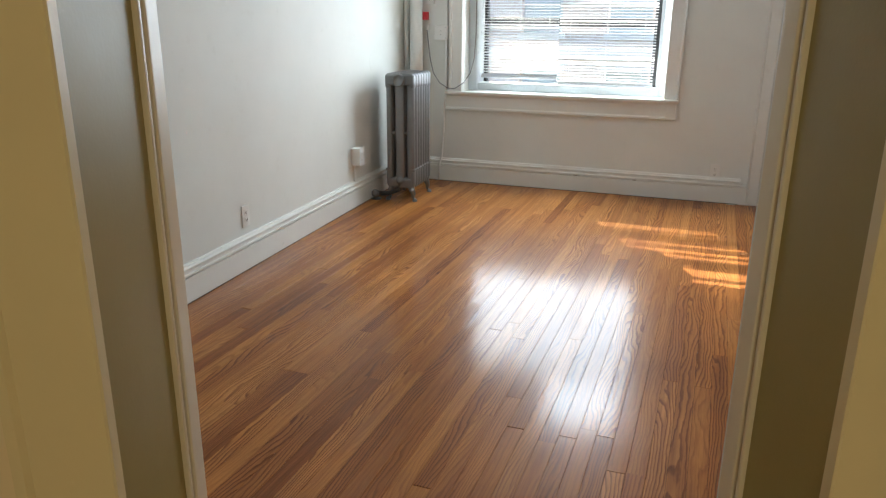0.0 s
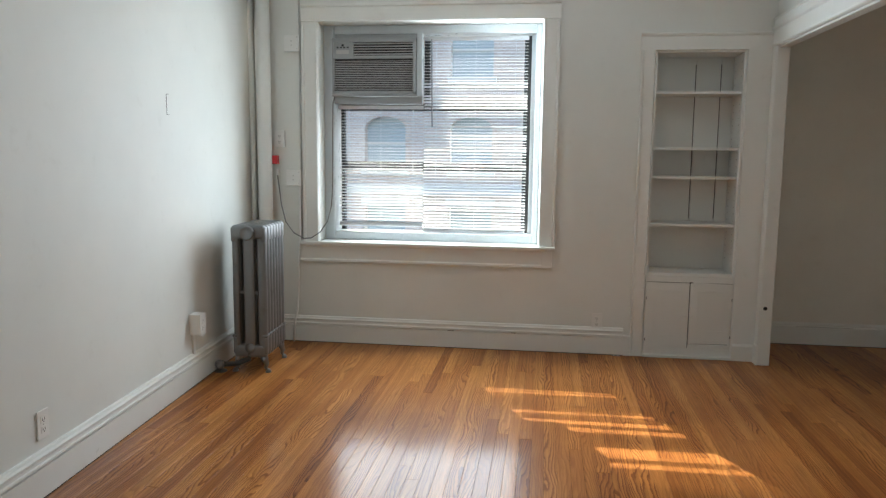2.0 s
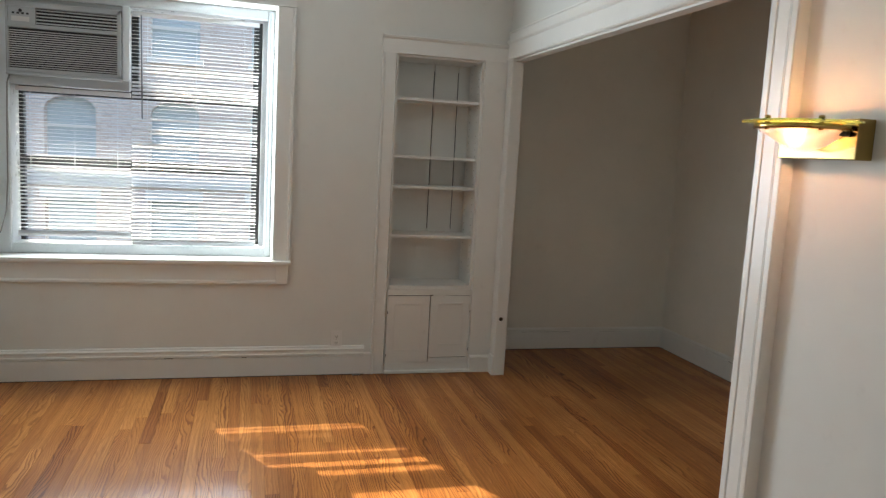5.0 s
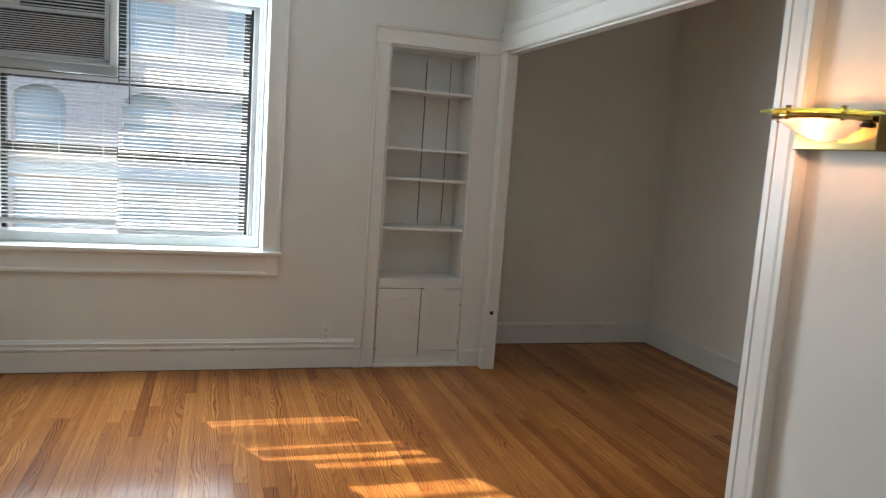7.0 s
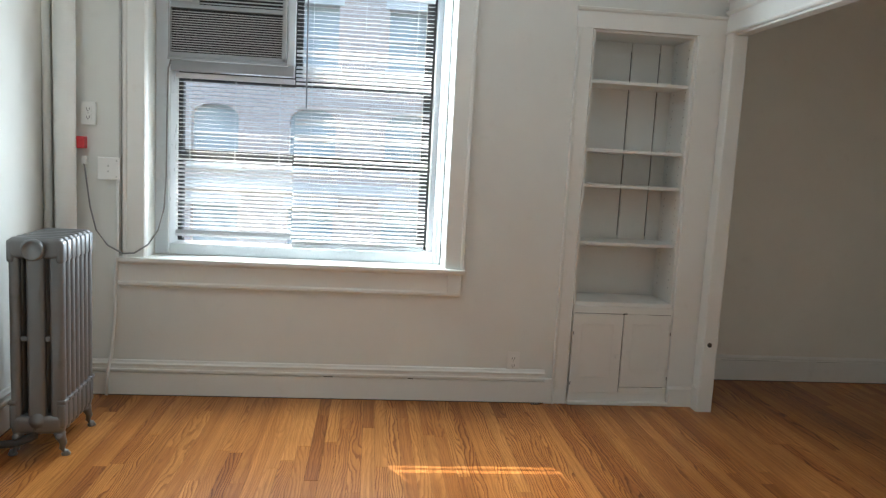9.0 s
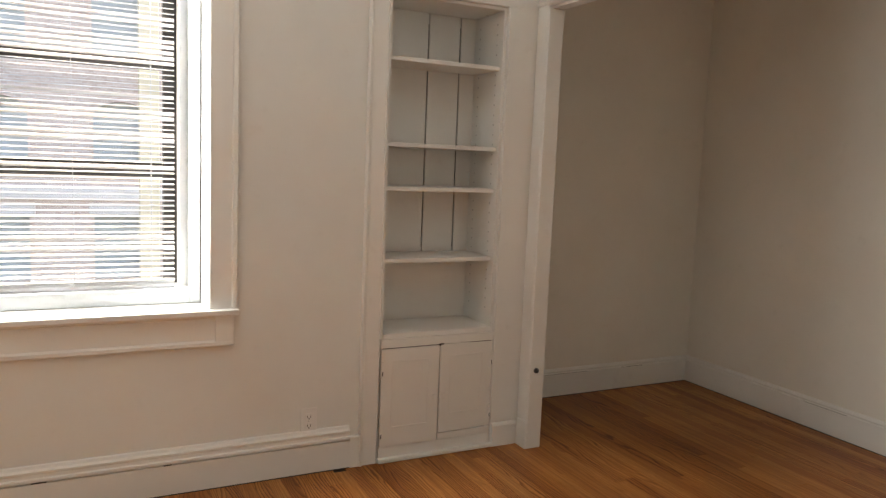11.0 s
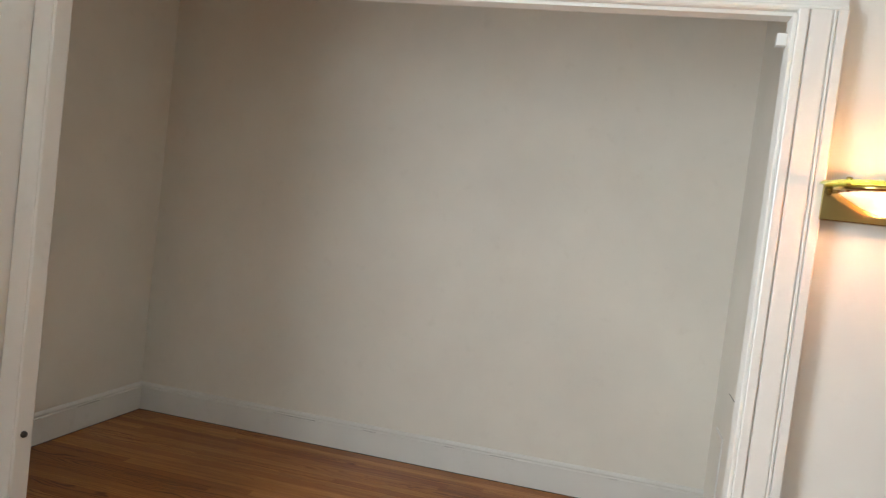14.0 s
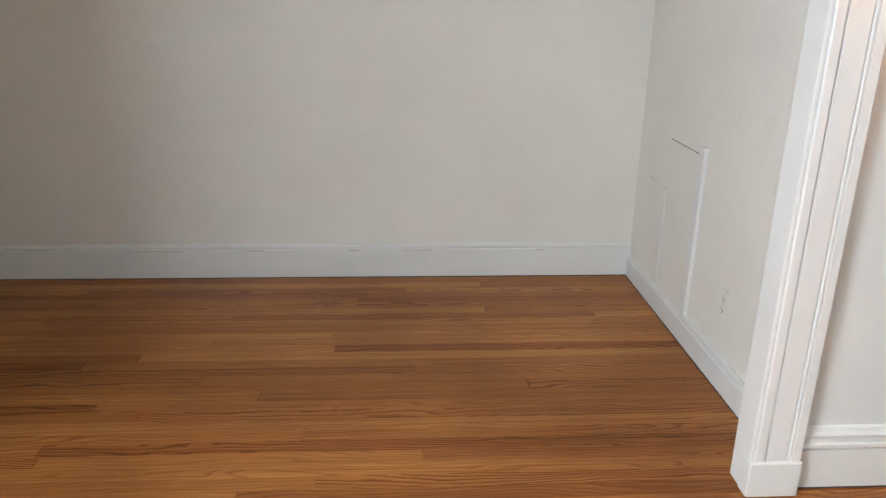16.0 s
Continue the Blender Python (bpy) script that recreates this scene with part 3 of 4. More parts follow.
for b in ((QX0, QX1, AF, AF + 0.055, QZ1 - 0.030, QZ1), (QX0, QX1, AF, AF + 0.055, QZ0, QZ0 + 0.022), (QX0, QX0 + 0.012, AF, AF + 0.055, QZ0, QZ1),
          (QX1 - 0.022, QX1, AF, AF + 0.055, QZ0, QZ1), (QX0, QX1, AF + 0.004, AF + 0.055, QZ1 - 0.142, QZ1 - 0.120)):
    box(fr, *b, 0.004)
part("front_frame", fr, AC_BODY, ac)
part("intake_backing", boxed(QX0 + 0.01, QX1 - 0.02, AF + 0.030, AF + 0.049, QZ0 + 0.02, QZ1 - 0.13), AC_DARK, ac)
part("outlet_backing", boxed(QX0 + 0.15, QX1 - 0.02, AF + 0.030, AF + 0.049, QZ1 - 0.122, QZ1 - 0.028), AC_DARK, ac)
part("control_panel", boxed(QX0 + 0.012, QX0 + 0.150, AF + 0.006, AF + 0.030, QZ1 - 0.122, QZ1 - 0.029, 0.003), AC_BODY, ac)
part("display", boxed(QX0 + 0.030, QX0 + 0.120, AF + 0.003, AF + 0.007, QZ1 - 0.108, QZ1 - 0.082, 0.001), CORD, ac)
for k in range(4):
    part("button", boxed(QX0 + 0.034 + 0.024 * k, QX0 + 0.046 + 0.024 * k, AF + 0.001, AF + 0.006, QZ1 - 0.070, QZ1 - 0.060, 0.001), AC_DARK, ac)
part("button", lathe(bmesh.new(), [(0.0, 0), (0.008, 0), (0.009, 0.003), (0.009, 0.006)], (QX0 + 0.075, AF + 0.001, QZ1 - 0.050), "y", 14), AC_DARK, ac)
n = 17
for k in range(n):
    z = QZ0 + 0.028 + k * (QZ1 - 0.148 - QZ0 - 0.028) / n
    s = part("louver", boxed(QX0 + 0.012, QX1 - 0.022, 0, 0.014, 0, 0.0040), AC_SLAT, ac)
    s.matrix_basis = pose(0, AF + 0.010, z, 10)
for k in range(5):
    z = QZ1 - 0.114 + k * 0.0178
    s = part("vent_fin", boxed(QX0 + 0.152, QX1 - 0.022, 0, 0.012, 0, 0.0050), AC_SLAT, ac)
    s.matrix_basis = pose(0, AF + 0.014, z, 20)
part("bottom_bracket", boxed(0.580, 1.208, 0.110, 0.170, 1.694, 1.752, 0.004), AC_BODY, ac)
part("support_lip", boxed(0.572, 1.175, 0.078, 0.150, 1.745, 1.761, 0.003), AC_BODY, ac)
part("side_filler", boxed(1.170, 1.208, 0.110, 0.172, 1.753, 2.176, 0.004), VINYL, ac)
part("top_filler", boxed(0.580, 1.169, 0.135, 0.200, 2.147, 2.177, 0.003), AC_BODY, ac)

# ---- shelf niche ----
niche = thing("built_in_bookcase", "white painted built-in bookcase recessed in the wall, empty shelves", "bookcase")
ND = 0.285
part("back_panel", boxed(NX0 - 0.001, NX1 + 0.001, ND, ND + 0.02, 0.02, NZ1), TRIM, niche)
bx = [NX0, NX0 + 0.308, NX0 + 0.474, NX1]
for a, b in zip(bx, bx[1:]):
    part("back_board", boxed(a + 0.003, b - 0.003, ND - 0.014, ND - 0.001, 0.905, NZ1 - 0.002, 0.002), TRIM, niche)
part("back_board", boxed(NX0 + 0.003, NX1 - 0.003, ND - 0.014, ND - 0.001, 0.56, 0.904, 0.002), TRIM, niche)
# dark strips laid in the gaps between back boards as painted shade
for a in bx[1:-1]:
    part("board_gap_shade", boxed(a - 0.0036, a + 0.0036, ND - 0.006, ND - 0.003, 0.925, NZ1 - 0.06), GAP, niche)
part("side_panel", boxed(NX0 + 0.0005, NX0 + 0.014, 0.004, ND - 0.015, 0.03, NZ1 - 0.001), TRIM, niche)
part("side_panel", boxed(NX1 - 0.014, NX1 - 0.0005, 0.004, ND - 0.015, 0.03, NZ1 - 0.001), TRIM, niche)
part("top_panel", boxed(NX0 + 0.015, NX1 - 0.015, 0.004, ND - 0.015, NZ1 - 0.014, NZ1 - 0.001), TRIM, niche)
for z in (1.775, 1.412, 1.222, 0.906):
    part("shelf", boxed(NX0 + 0.0145, NX1 - 0.0145, 0.026, ND - 0.016, z - 0.018, z, 0.003), TRIM, niche)
part("counter", boxed(NX0 + 0.0145, NX1 - 0.0145, -0.004, ND - 0.016, 0.556, 0.578, 0.004), TRIM, niche)
for z in [0.66 + 0.045 * k for k in range(30)]:
    for x in (NX1 - 0.0146, NX0 + 0.0146):
        for y in (0.06, 0.22):
            if min(abs(z - s) for s in (1.766, 1.403, 1.213, 0.897)) > 0.02 and z < 1.98 and not (x < 3 and y > 0.1):
                part("peg_hole", lathe(bmesh.new(), [(0.0, -0.0012), (0.004, -0.0012), (0.004, 0.0012)], (x, y, z), "x", 7), CORD, niche)
# fascia and the two cupboard doors
part("top_rail", boxed(NX0 + 0.001, NX1 - 0.001, -0.012, 0.010, 0.516, 0.556, 0.003), TRIM, niche)
part("bottom_rail", boxed(NX0 + 0.001, NX1 - 0.001, -0.014, 0.010, 0.004, 0.068, 0.003), TRIM, niche)
part("threshold", boxed(NX0 - 0.004, NX1 + 0.006, -0.034, 0.0, 0.0, 0.020, 0.005), TRIM, niche)
# dark sheet stands in for the unlit inside behind the cupboard doors
part("inside_shade_sheet", boxed(NX0 + 0.015, NX1 - 0.015, 0.012, 0.016, 0.03, 0.54), GAP, niche)


def cupboard_door(x0, x1, z0, z1, swing, hinge_x):
    d = part("cupboard_door", boxed(0, x1 - x0, -0.018, 0, z0, z1, 0.003), TRIM, niche)
    d.matrix_basis = pose(x0, -0.002, 0, 0, 0, swing)
    w = x1 - x0
    for za, zb in ((z1 - 0.060, z1 - 0.053), (z0 + 0.085, z0 + 0.092)):
        part("panel_bead", boxed(0.055, w - 0.055, -0.0225, -0.0175, za, zb, 0.002), TRIM, d)
    for xa in (0.050, w - 0.056):
        part("panel_bead", boxed(xa, xa + 0.006, -0.0198, -0.0175, z0 + 0.092, z1 - 0.060, 0.0006), TRIM, d)
    for zh in (z0 + 0.075, z1 - 0.085):
        part("hinge", boxed(hinge_x - 0.007, hinge_x + 0.007, -0.025, -0.017, zh - 0.032, zh + 0.032, 0.003), TRIM, d)
        # thin dark rod painted in for the small shadow at each hinge
        part("hinge_shadow_mark", tube(bmesh.new(), [(hinge_x, -0.0262, zh - 0.030), (hinge_x, -0.0262, zh - 0.012)], 0.0022, 6), DARK_IRON, d)
    kx = w - 0.022 if hinge_x < w / 2 else 0.022
    part("catch", boxed(kx - 0.011, kx + 0.011, -0.026, -0.017, 0.265, 0.290, 0.003), TRIM, d)
    return d


cupboard_door(NX0 + 0.0025, NX0 + 0.285, 0.0695, 0.513, 0.0, 0.004)
cupboard_door(NX0 + 0.290, NX1 - 0.003, 0.1020, 0.5165, 2.4, 0.270)
part("lower_rail", boxed(NX0 + 0.290, NX1 - 0.003, -0.016, 0.0, 0.0685, 0.0985, 0.003), TRIM, niche)
# shade round the doors painted as dark strips
part("door_gap_shade", boxed(NX0 + 0.2845, NX0 + 0.2905, -0.010, -0.004, 0.07, 0.515), GAP, niche)
part("door_gap_shade", boxed(NX0 + 0.01, NX1 - 0.01, -0.0132, -0.0105, 0.5145, 0.5165), GAP, niche)
part("latch_hole", boxed(NX0 + 0.286, NX0 + 0.306, -0.0190, -0.0120, 0.511, 0.520), GAP, niche)
# casing round the niche
flat_casing("side_casing", niche, NX0, -1, 0.0, NZ1, prof=[(o, u * 0.78) for o, u in CASF])
part("side_casing", boxed(NX1, RX0 - 0.001, -0.019, 0.0, 0.0, NZ1, 0.002), TRIM, niche)
part("head_casing", sweep(bmesh.new(), (NX0 - 0.096, 0, NZ1), (RX0 - 0.022, 0, NZ1), (0, -1, 0),
                          [(0, 0), (0.020, 0), (0.020, 0.085), (0.030, 0.092), (0.034, 0.104), (0.026, 0.108), (0, 0.108)]), TRIM, niche)
structure("baseboard", sweep(bmesh.new(), (NX1 + 0.004, -0.019, 0), (RX0 - 0.004, -0.019, 0), (0, -1, 0), [(0, 0), (0.014, 0), (0.014, 0.10), (0.006, 0.112), (0, 0.114)]), TRIM)
bumper = tagged(part("door_bumper", lathe(bmesh.new(), [(0.0, 0), (0.012, 0), (0.013, -0.006), (0.010, -0.013), (0.0, -0.015)],
                (3.506, JAMB_FAR - 0.0118, 0.381), "y", 16), BLACK, None), "small black rubber bumper on the white jamb", "door bumper")

# ---- radiator ----
rad = thing("radiator", "silver painted cast iron column radiator on ornate feet", "radiator", at=(0.292, -0.632, 0))
rad.rotation_euler.z = radians(3.0)
RW, RH, NS, RP = 0.103, 0.915, 7, 0.0560


def section():
    bm = bmesh.new()
    for cx, hw in ((-0.083, 0.021), (-0.003, 0.036), (0.078, 0.028)):
        box(bm, cx - hw, cx + hw, -0.0205, 0.0205, 0.13, 0.86, 0.019, 4)
    for z0, z1 in ((0.828, RH), (0.095, 0.175)):
        box(bm, -RW, RW, -0.0262, 0.0262, z0, z1, 0.024, 4)
    box(bm, -0.080, 0.080, -0.009, 0.009, 0.485, 0.507, 0.004)
    box(bm, RW - 0.026, RW + 0.009, -0.0255, 0.0255, 0.222, 0.240, 0.007, 3)
    box(bm, RW - 0.026, RW + 0.004, -0.0245, 0.0245, 0.12, 0.222, 0.010, 3)
    box(bm, -RW - 0.009, -RW + 0.026, -0.0255, 0.0255, 0.222, 0.240, 0.007, 3)
    box(bm, -RW - 0.004, -RW + 0.026, -0.0245, 0.0245, 0.12, 0.222, 0.010, 3)
    for sx in (-1, 1):
        box(bm, sx * (RW - 0.010) - 0.015, sx * (RW - 0.010) + 0.015, -0.0258, 0.0258, 0.812, RH - 0.010, 0.013, 3)
    for z in (0.155, 0.868):
        lathe(bm, [(0.0, -0.032), (0.030, -0.032), (0.030, 0.032)], (0, 0, z), "y", 14)
    for f in bm.faces:
        f.smooth = True
    return bm


first = part("section", section(), IRON, rad)
first.location = (0, -RP * (NS - 1) / 2, 0)
for k in range(1, NS):
    s = new("section", first.data)
    s.parent = rad
    s.location = (0, RP * (k - (NS - 1) / 2), 0)
for y in (-RP * (NS - 1) / 2, RP * (NS - 1) / 2):
    for sx in (-1, 1):
        foot = bmesh.new()
        tube(foot, [(sx * 0.070, y, 0.12), (sx * 0.082, y, 0.085), (sx * 0.094, y, 0.050), (sx * 0.088, y, 0.028), (sx * 0.105, y - 0.004, 0.012), (sx * 0.116, y - 0.006, 0.006)],
             [0.026, 0.021, 0.015, 0.012, 0.015, 0.006], 10)
        lathe(foot, [(0.0, 0), (0.017, 0), (0.019, 0.006), (0.013, 0.014)], (sx * 0.104, y, 0.0), "z", 12)
        lathe(foot, [(0.0, -0.03), (0.012, -0.03), (0.017, 0), (0.012, 0.03)], (sx * 0.083, y, 0.085), "y", 10)
        part("foot", foot, IRON, rad)
part("end_plug", lathe(bmesh.new(), [(0.0, 0.004), (0.030, 0.004), (0.034, 0.0), (0.041, 0.0), (0.044, 0.005), (0.044, 0.026), (0.034, 0.032), (0.0, 0.034)],
                       (0.0, -RP * 3 - 0.056, 0.868), "y", 24), IRON, rad, "round cast plug")
part("valve_pipe", tube(bmesh.new(), [(0.0, -RP * 3 - 0.015, 0.140), (-0.02, -RP * 3 - 0.005, 0.085), (-0.08, -RP * 3 - 0.01, 0.055), (-0.15, -RP * 3 - 0.01, 0.047), (-0.196, -RP * 3 - 0.01, 0.045)],
                        [0.018, 0.020, 0.016, 0.016, 0.018], 12), DARK_IRON, rad)
part("valve", lathe(bmesh.new(), [(0.0, 0), (0.020, 0), (0.024, 0.005), (0.024, 0.012), (0.030, 0.016), (0.031, 0.024), (0.024, 0.030), (0.020, 0.055), (0.0, 0.058)],
                    (-0.196, -RP * 3 - 0.045, 0.045), "y", 18), IRON, rad, "grey painted valve with round cap")
part("floor_flange", lathe(bmesh.new(), [(0.016, 0.05), (0.016, 0.012), (0.038, 0.006), (0.040, 0.0)], (-0.196, -RP * 3 - 0.010, 0.0), "z", 18), DARK_IRON, rad)

# ---- corner pipes, boxes and cables ----
pipe = tagged(part("riser_pipe", lathe(bmesh.new(), [(0.050, 0.0), (0.050, TOP)], (0.126, -0.066, 0), "z", 28), TRIM, None),
              "thick white painted heating riser pipe in the corner", "pipe", "corner pipes")
pipe2 = tagged(part("riser_pipe", lathe(bmesh.new(), [(0.021, 0.0), (0.021, TOP)], (0.036, -0.045, 0), "z", 20), TRIM, None),
               "thin grey-white painted riser pipe in the corner", "pipe", "corner pipes")
cond = tagged(part("conduit", tube(bmesh.new(), [(0.370, -0.010, 0.74), (0.370, -0.010, TOP)], 0.0075, 10), CORD, None),
              "thin grey surface conduit beside the window casing", "conduit")
cab = tagged(part("cable", tube(bmesh.new(), [(0.358, -0.014, 1.14), (0.359, -0.013, 0.80), (0.350, -0.034, 0.56), (0.342, -0.012, 0.44), (0.330, -0.022, 0.22), (0.318, -0.044, 0.14), (0.308, -0.034, 0.004)],
                                 0.0085, 10), PLASTIC, None), "white cable running down the wall to the floor", "cable")
for z, lab in ((2.096, "white square surface junction box, high on the wall"), (1.176, "white square surface junction box beside the window")):
    j = thing("junction_box", lab, "junction box", "junction boxes")
    part("base", boxed(0.271, 0.371, -0.030, 0.0, z - 0.052, z + 0.052, 0.003), PLASTIC, j)
    part("cover", boxed(0.267, 0.375, -0.040, -0.029, z - 0.056, z + 0.056, 0.005), PLASTIC, j)
    for dz in (-0.014, 0.014):
        part("slot", boxed(0.317, 0.325, -0.0415, -0.0395, z + dz - 0.004, z + dz + 0.004), CORD, j)
    for dx, dz in ((0.045, 0.04), (0.045, -0.04)):
        part("screw", lathe(bmesh.new(), [(0.0, -0.0015), (0.004, -0.0015), (0.004, 0.001)], (0.321 + dx * 0.9, -0.0402, z + dz), "y", 8), CORD, j)


def outlet(name, label, at, turn, deep=0.006, w=0.070, h=0.114, mat=None):
    """A duplex outlet: x along the wall, y out of it towards -y before the turn."""
    o = thing(name, label, "electrical outlet")
    o.matrix_basis = pose(*at, 0, 0, turn)
    part("cover_plate", boxed(-w / 2, w / 2, -deep, 0, -h / 2, h / 2, 0.0025), mat or PLASTIC, o)
    for s in (-1, 1):
        r = part("receptacle", boxed(-0.017, 0.017, -deep - 0.0022, -deep + 0.001, s * 0.020 - 0.0145, s * 0.020 + 0.0145, 0.002), mat or PLASTIC, o)
        for dx in (-0.0065, 0.0065):
            part("slot", boxed(dx - 0.0013, dx + 0.0013, -deep - 0.0028, -deep - 0.0015, s * 0.020 - 0.004, s * 0.020 + 0.006), GAP, r)
        part("slot", boxed(-0.0025, 0.0025, -deep - 0.0028, -deep - 0.0015, s * 0.020 - 0.011, s * 0.020 - 0.0065), GAP, r)
    part("screw", lathe(bmesh.new(), [(0.0, -0.0012), (0.003, -0.0012), (0.003, 0.001)], (0, -deep, 0), "y", 8), CORD, o)
    return o


outlet("wall_outlet", "white duplex outlet above the baseboard by the bookcase", (2.448, -0.001, 0.228), 0)
placed(outlet("wall_outlet", "white duplex outlet low on the long wall", (WEST + 0.001, -2.508, 0.286), 90), SKEW)
outlet("wall_outlet", "small white outlet beside the corner pipe", (0.220, -0.001, 1.446), 0, 0.022)
outlet("wall_outlet", "painted-over outlet plate low on the alcove wall", (4.066, AY0 + 0.001, 0.293), 180, 0.004, 0.055, 0.10, ALCOVE)
sb = thing("surface_outlet_box", "white surface-mounted outlet box with short raceway beside radiator", "electrical outlet")
placed(sb, SKEW @ pose(0, -0.115, 0.0))
part("box_body", boxed(WEST, 0.068, -1.018, -0.940, 0.302, 0.422, 0.004), PLASTIC, sb)
part("face_plate", boxed(0.0675, 0.074, -1.020, -0.938, 0.299, 0.425, 0.003), PLASTIC, sb)
for dz in (-0.022, 0.022):
    part("receptacle", boxed(0.0735, 0.076, -0.996, -0.962, 0.362 + dz - 0.014, 0.362 + dz + 0.014, 0.002), PLASTIC, sb)
    part("slot", boxed(0.0758, 0.0765, -0.986, -0.972, 0.362 + dz - 0.002, 0.362 + dz + 0.002), CORD, sb)
part("raceway", boxed(WEST, 0.020, -0.990, -0.966, 0.180, 0.3025, 0.003), PLASTIC, sb)
rb = thing("red_switch", "small red device with white pendant on the wall", "switch")
part("body", boxed(0.165, 0.208, -0.050, 0.0, 1.270, 1.330, 0.005), RED, rb)
part("pendant", boxed(0.188, 0.208, -0.028, 0.0, 1.192, 1.234, 0.004), PLASTIC, rb)
cord = tagged(part("power_cord", tube(bmesh.new(), [(0.200, -0.024, 1.195), (0.212, -0.030, 1.12), (0.232, -0.036, 0.98), (0.262, -0.040, 0.865), (0.320, -0.046, 0.790), (0.395, -0.052, 0.752), (0.45, -0.050, 0.756),
              (0.515, -0.040, 0.800), (0.548, 0.02, 0.87), (0.560, 0.085, 0.98), (0.564, 0.106, 1.15), (0.566, 0.106, 1.45), (0.572, 0.10, 1.70), (0.590, 0.10, 1.765)], 0.0042, 8), DARK_CORD, None),
              "thin dark grey power cord looping from wall to air conditioner", "power cord")

# ---- sconce ----
sc = thing("wall_sconce", "polished brass wall sconce with green-edged glass disc, lit", "wall lamp", at=(RX0, -2.828, 1.523))
part("back_plate", boxed(-0.056, -0.001, -0.140, 0.160, -0.048, 0.062, 0.003), BRASS, sc)
DISC = Vector((-0.095, 0.006, 0.050))


def flush_to_plate(ob):
    """Cut the round part off flat in front of the brass plate."""
    bm = bmesh.new()
    bm.from_mesh(ob.data)
    cut = bmesh.ops.bisect_plane(bm, geom=bm.verts[:] + bm.edges[:] + bm.faces[:], plane_co=(-0.0580, 0, 0), plane_no=(1, 0, 0), clear_outer=True)
    bmesh.ops.holes_fill(bm, edges=[e for e in cut["geom_cut"] if isinstance(e, bmesh.types.BMEdge)])
    bm.to_mesh(ob.data)
    bm.free()


disc = part("glass_disc", lathe(bmesh.new(), [(0.100, -0.003), (0.170, -0.003), (0.172, 0.0), (0.170, 0.003), (0.100, 0.003)], DISC, "z", 48), GREEN_GLASS, sc, "green-edged clear glass disc")
disc.visible_shadow = False
flush_to_plate(disc)
ring = part("brass_ring", lathe(bmesh.new(), [(0.122, -0.020), (0.138, -0.020), (0.140, -0.013), (0.138, -0.006), (0.122, -0.006)], DISC, "z", 40, True), BRASS, sc)
flush_to_plate(ring)
bowl_bm = lathe(bmesh.new(), [(0.120, -0.022), (0.096, -0.038), (0.066, -0.056), (0.036, -0.070), (0.012, -0.076), (0.002, -0.077), (0.002, -0.073), (0.034, -0.066),
                              (0.063, -0.052), (0.092, -0.035), (0.115, -0.020)], DISC, "z", 56)
for v in bowl_bm.verts:
    rib = 1 + 0.025 * math.cos(28 * math.atan2(v.co.y - DISC.y, v.co.x - DISC.x))
    v.co.x, v.co.y = DISC.x + (v.co.x - DISC.x) * rib, DISC.y + (v.co.y - DISC.y) * rib
bowl = part("bowl", bowl_bm, FROST, sc, "ribbed frosted glass bowl")
bowl.visible_shadow = False
flush_to_plate(bowl)
for k in range(3):
    a = radians(115 + 65 * k)
    part("stud", lathe(bmesh.new(), [(0.0, -0.024), (0.006, -0.024), (0.006, 0.007), (0.008, 0.008), (0.008, 0.014), (0.0, 0.016)],
                       DISC + Vector((0.130 * math.cos(a), 0.130 * math.sin(a), 0)), "z", 12), BRASS, sc)
part("bulb", lathe(bmesh.new(), [(0.003, -0.016), (0.012, -0.012), (0.015, 0.0), (0.012, 0.012), (0.003, 0.016)], DISC + Vector((-0.030, 0, -0.045)), "z", 16), BULB, sc)
part("switch_knob", lathe(bmesh.new(), [(0.0, -0.022), (0.008, -0.022), (0.009, 0.0)], (-0.056, -0.105, 0.022), "x", 12), BLACK, sc)

# ---- traces on the walls ----
patch = thing("wall_patch", "cracked outline of a painted-over plate on the wall", "wall patch")
placed(patch, SKEW @ pose(0, -0.135, -0.010))
part("crack_line", boxed(WEST, WEST + 0.0016, -1.186, -1.183, 1.553, 1.662), GAP, patch)
part("crack_line", boxed(WEST, WEST + 0.0014, -1.186, -1.160, 1.660, 1.662), GAP, patch)
part("crack_line", boxed(WEST, WEST + 0.0014, -1.186, -1.157, 1.553, 1.555), GAP, patch)
pan = thing("wall_panel", "remains of a painted wainscot panel moulding on the wall", "wall panel")
py = AY0
part("panel_moulding", boxed(4.352, 4.402, py, py + 0.016, 0.118, 0.766, 0.006, 3), TRIM, pan)
part("panel_moulding", boxed(3.560, 4.402, py, py + 0.017, 0.092, 0.120, 0.006, 3), TRIM, pan)
part("crack_line", boxed(4.410, 4.72, py, py + 0.0012, 0.7275, 0.7298), GAP, pan)
part("panel_moulding", boxed(4.705, 4.725, py, py + 0.006, 0.118, 0.520, 0.003), TRIM, pan)
part("panel_moulding", boxed(4.705, 4.930, py, py + 0.005, 0.516, 0.526, 0.002), TRIM, pan)
tagged(part("bracket", boxed(RX0 + 0.012, RX0 + 0.040, JAMB_NEAR + 0.012, JAMB_NEAR + 0.040, 1.955, 1.990, 0.003), TRIM, None),
       "small white painted metal bracket in the opening's top corner", "bracket")

cracks = thing("paint_cracks", "dark cracks between baseboard and its cap moulding", "crack")
for y0, y1 in ((-0.62, -0.36), (-0.98, -0.90), (-1.42, -1.37), (-1.75, -1.62), (-2.28, -2.24)):
    part("crack_line", boxed(AX - 0.0183, AX - 0.016, y0, y1, 0.1335, 0.1347), GAP, cracks)
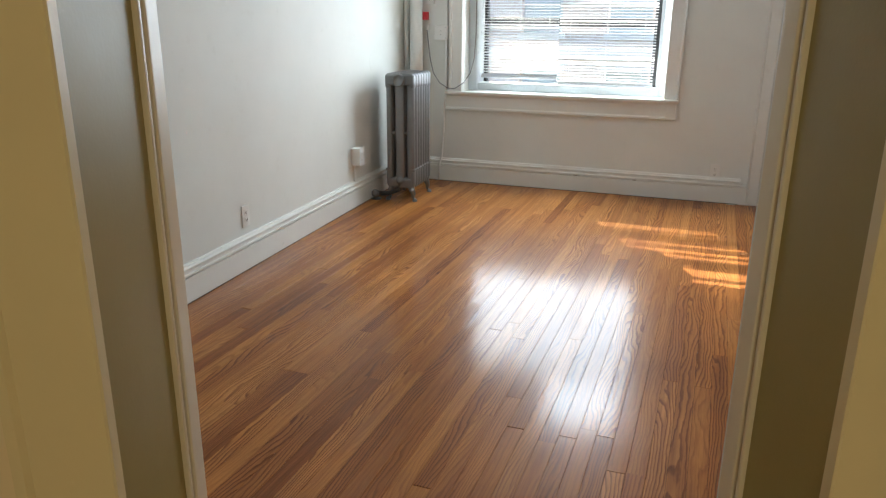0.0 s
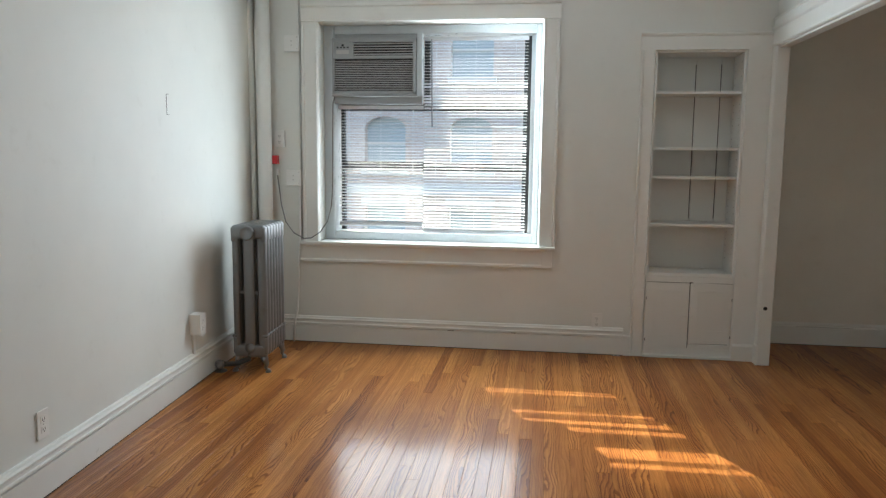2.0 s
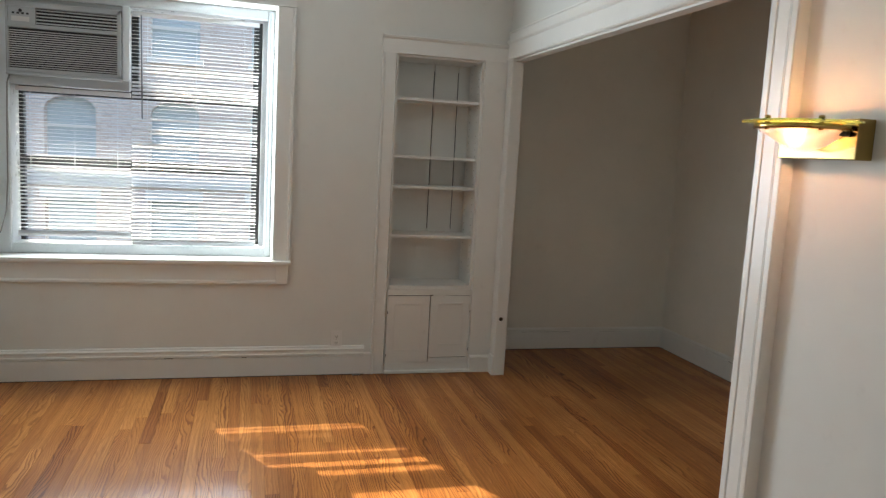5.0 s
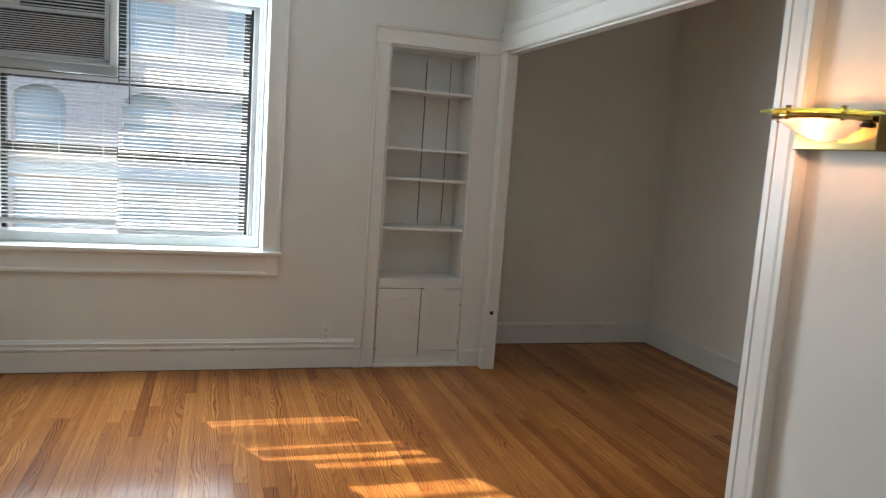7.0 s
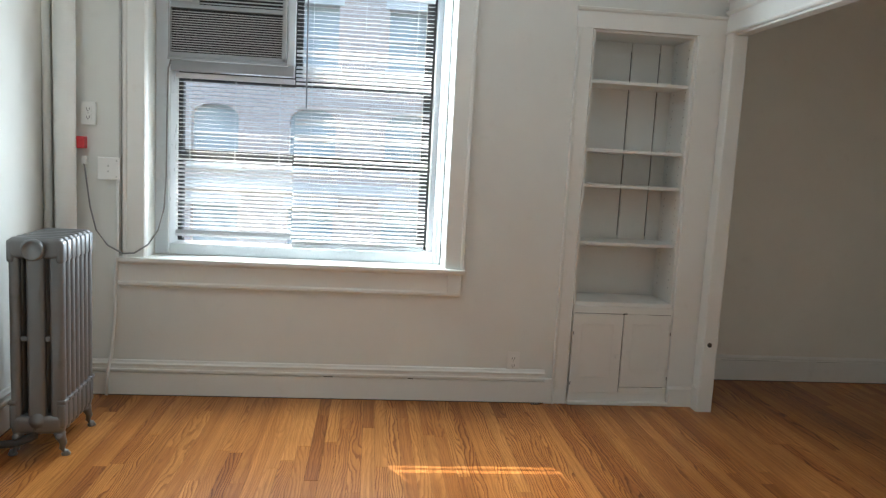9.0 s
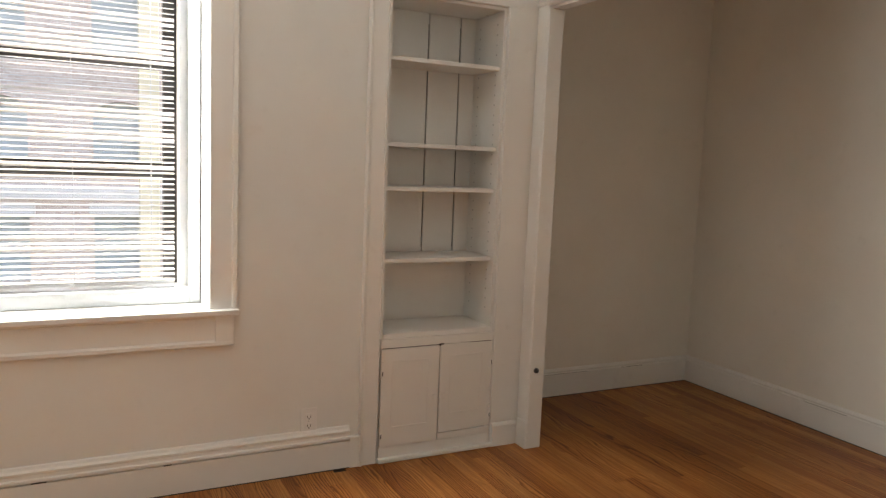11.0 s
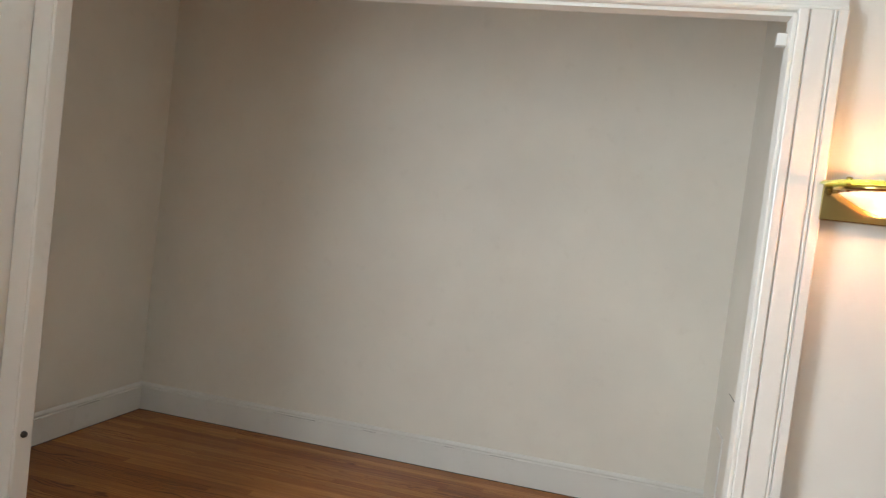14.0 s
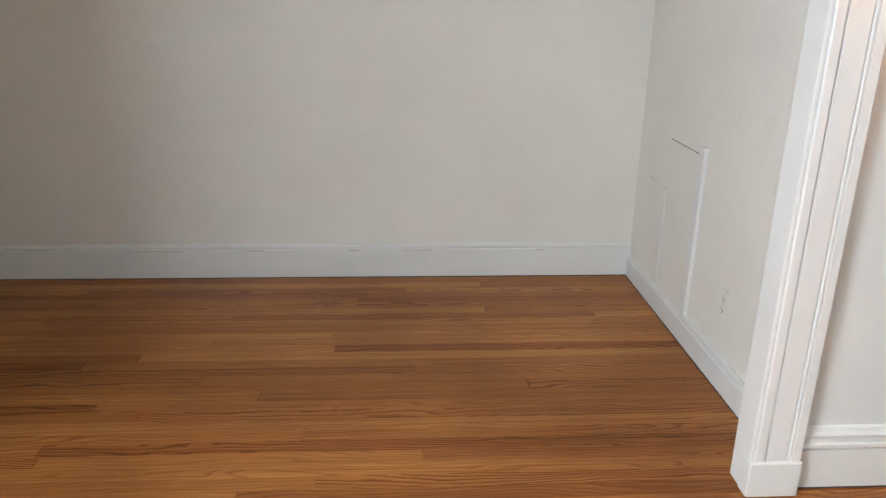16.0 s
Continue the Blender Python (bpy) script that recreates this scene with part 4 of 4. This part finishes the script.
for x0, x1 in ((3.9, 4.3), (4.55, 4.72)):
    part("crack_line", boxed(x0, x1, AY1 - 0.0183, AY1 - 0.016, 0.1335, 0.1348), GAP, cracks)
for x0, x1 in ((1.42, 1.47), (1.87, 1.90)):
    part("crack_line", boxed(x0, x1, -0.0204, -0.017, 0.1225, 0.1250), GAP, cracks)

# ---- across the street ----
GY, GZ = 13.0, -9.0
structure("ground", boxed(-400, 400, 0.45, 800, GZ - 0.2, GZ), ASPHALT)
bld = thing("apartment_building", "brick apartment building across the street, arched windows", "building", at=(0, GY, GZ))
AW, AH, STEP = 1.02, 1.30, 2.13
holes = []
for r, (z, arched) in enumerate(((9.95, True), (12.2, False), (7.75, False))):
    for k in range(-8, 10):
        holes.append((k * STEP - 0.22, k * STEP - 0.22 + AW, z, z + AH, arched))
bw = wall("wall", BRICK, "y", 0, 0.5, -17, 7.4, 0, 15.0, [h[:4] for h in holes if h[1] < 7.3])
bw.parent = bld
del bw["kind"]
part("roof", boxed(-17.2, 7.6, -0.35, 8, 15.0, 15.5, 0.05), STONE, bld)
part("corner_pier", boxed(2.72, 3.10, -0.12, 0.0, 0, 15.0, 0.02), PIER, bld, "pale cream stone pier")
part("string_course", boxed(-17, 7.4, -0.10, 0.0, 9.35, 9.6, 0.02), STONE, bld)
part("back_block", boxed(-17, 7.4, 0.55, 8, 0, 14.9), FAR_GLASS, bld)
for h in holes:
    if not -9 < h[0] < 7.2 - AW:
        continue
    w = part("window", boxed(h[0], h[1], 0.28, 0.32, h[2], h[3]), FAR_GLASS, bld)
    part("sill", boxed(h[0] - 0.08, h[1] + 0.08, -0.08, 0.1, h[2] - 0.14, h[2], 0.01), STONE, w)
    part("meeting_bar", boxed(h[0], h[1], 0.22, 0.28, h[2] + AH * 0.48, h[2] + AH * 0.53), STONE, w)
    if h[4]:
        bm = bmesh.new()
        c, n = Vector(((h[0] + h[1]) / 2, 0, h[3] - 0.30)), 12
        for k in range(n):
            a0, a1 = math.pi * k / n, math.pi * (k + 1) / n
            q = []
            for a in (a0, a1):
                q.append((c.x + AW / 2 * math.cos(a), c.z + 0.30 * math.sin(a)))
            vs = [bm.verts.new((x, yy, z)) for yy in (0.0, 0.25) for x, z in (q[0], q[1], (q[1][0], h[3] + 0.001), (q[0][0], h[3] + 0.001))]
            for f in ((0, 1, 2, 3), (4, 5, 6, 7), (0, 1, 5, 4)):
                bm.faces.new([vs[i] for i in f])
        bmesh.ops.recalc_face_normals(bm, faces=bm.faces)
        part("arch_spandrel", bm, BRICK, w)
    else:
        part("lintel", boxed(h[0] - 0.1, h[1] + 0.1, -0.04, 0.02, h[3], h[3] + 0.22, 0.01), STONE, w)

# ---- floor ----
floor = structure("floor", boxed(-0.10, AX + 0.1, -8.4, AY1 + 0.1, -0.12, -0.0085), SUB, "varnished golden brown oak strip floor")
PW = 0.0572
planks, rnd = {}, random.Random(7)


def plank_data(length):
    key = round(length, 2)
    if key not in planks:
        bm = boxed(0.0003, PW - 0.0003, 0.0003, key - 0.0003, -0.008, 0.0)
        top = [e for e in bm.edges if all(v.co.z > -0.001 for v in e.verts)]
        bmesh.ops.bevel(bm, geom=top, offset=0.0006, segments=1, affect="EDGES")
        me = bpy.data.meshes.new("plank")
        bm.to_mesh(me)
        bm.free()
        me.materials.append(OAK)
        planks[key] = me
    return planks[key]


def lay(x, y0, y1):
    y = y0 - rnd.uniform(0.0, 0.9)
    while y < y1 - 0.02:
        length = rnd.choice((0.75, 1.1, 1.4, 1.7, 2.0, 2.3, 2.6))
        a, b = max(y, y0), min(y + length, y1)
        if b - a > 0.05:
            p = new("plank", plank_data(b - a))
            p.parent = floor
            p.location = (x, a, rnd.uniform(-0.0004, 0.0002))
        y += length


for k in range(90):
    x = -0.02 + k * PW
    if x > AX:
        break
    if x < RX0 + 0.05:
        # from the askew south wall, and clear of the askew west wall
        lay(x, max(-5.0 + (x - 1.722) * 0.384, -(x + PW + 0.06) / 0.0524), 0.0)
    else:
        lay(x, AY0 - 0.02, AY1)
hall = bmesh.new()
for k in range(26):
    u, v = HU0 + 0.005 + k * PW, HV - 0.9
    while v < -0.19:
        b = min(v + rnd.uniform(0.8, 2.2), -0.17)
        box(hall, u + 0.0005, u + PW - 0.0005, v, b - 0.001, -0.008, 0.0)
        v = b
hp = part("hall_planks", hall, OAK, floor)
hp["kind"] = "stuff"
placed(hp, DOOR)
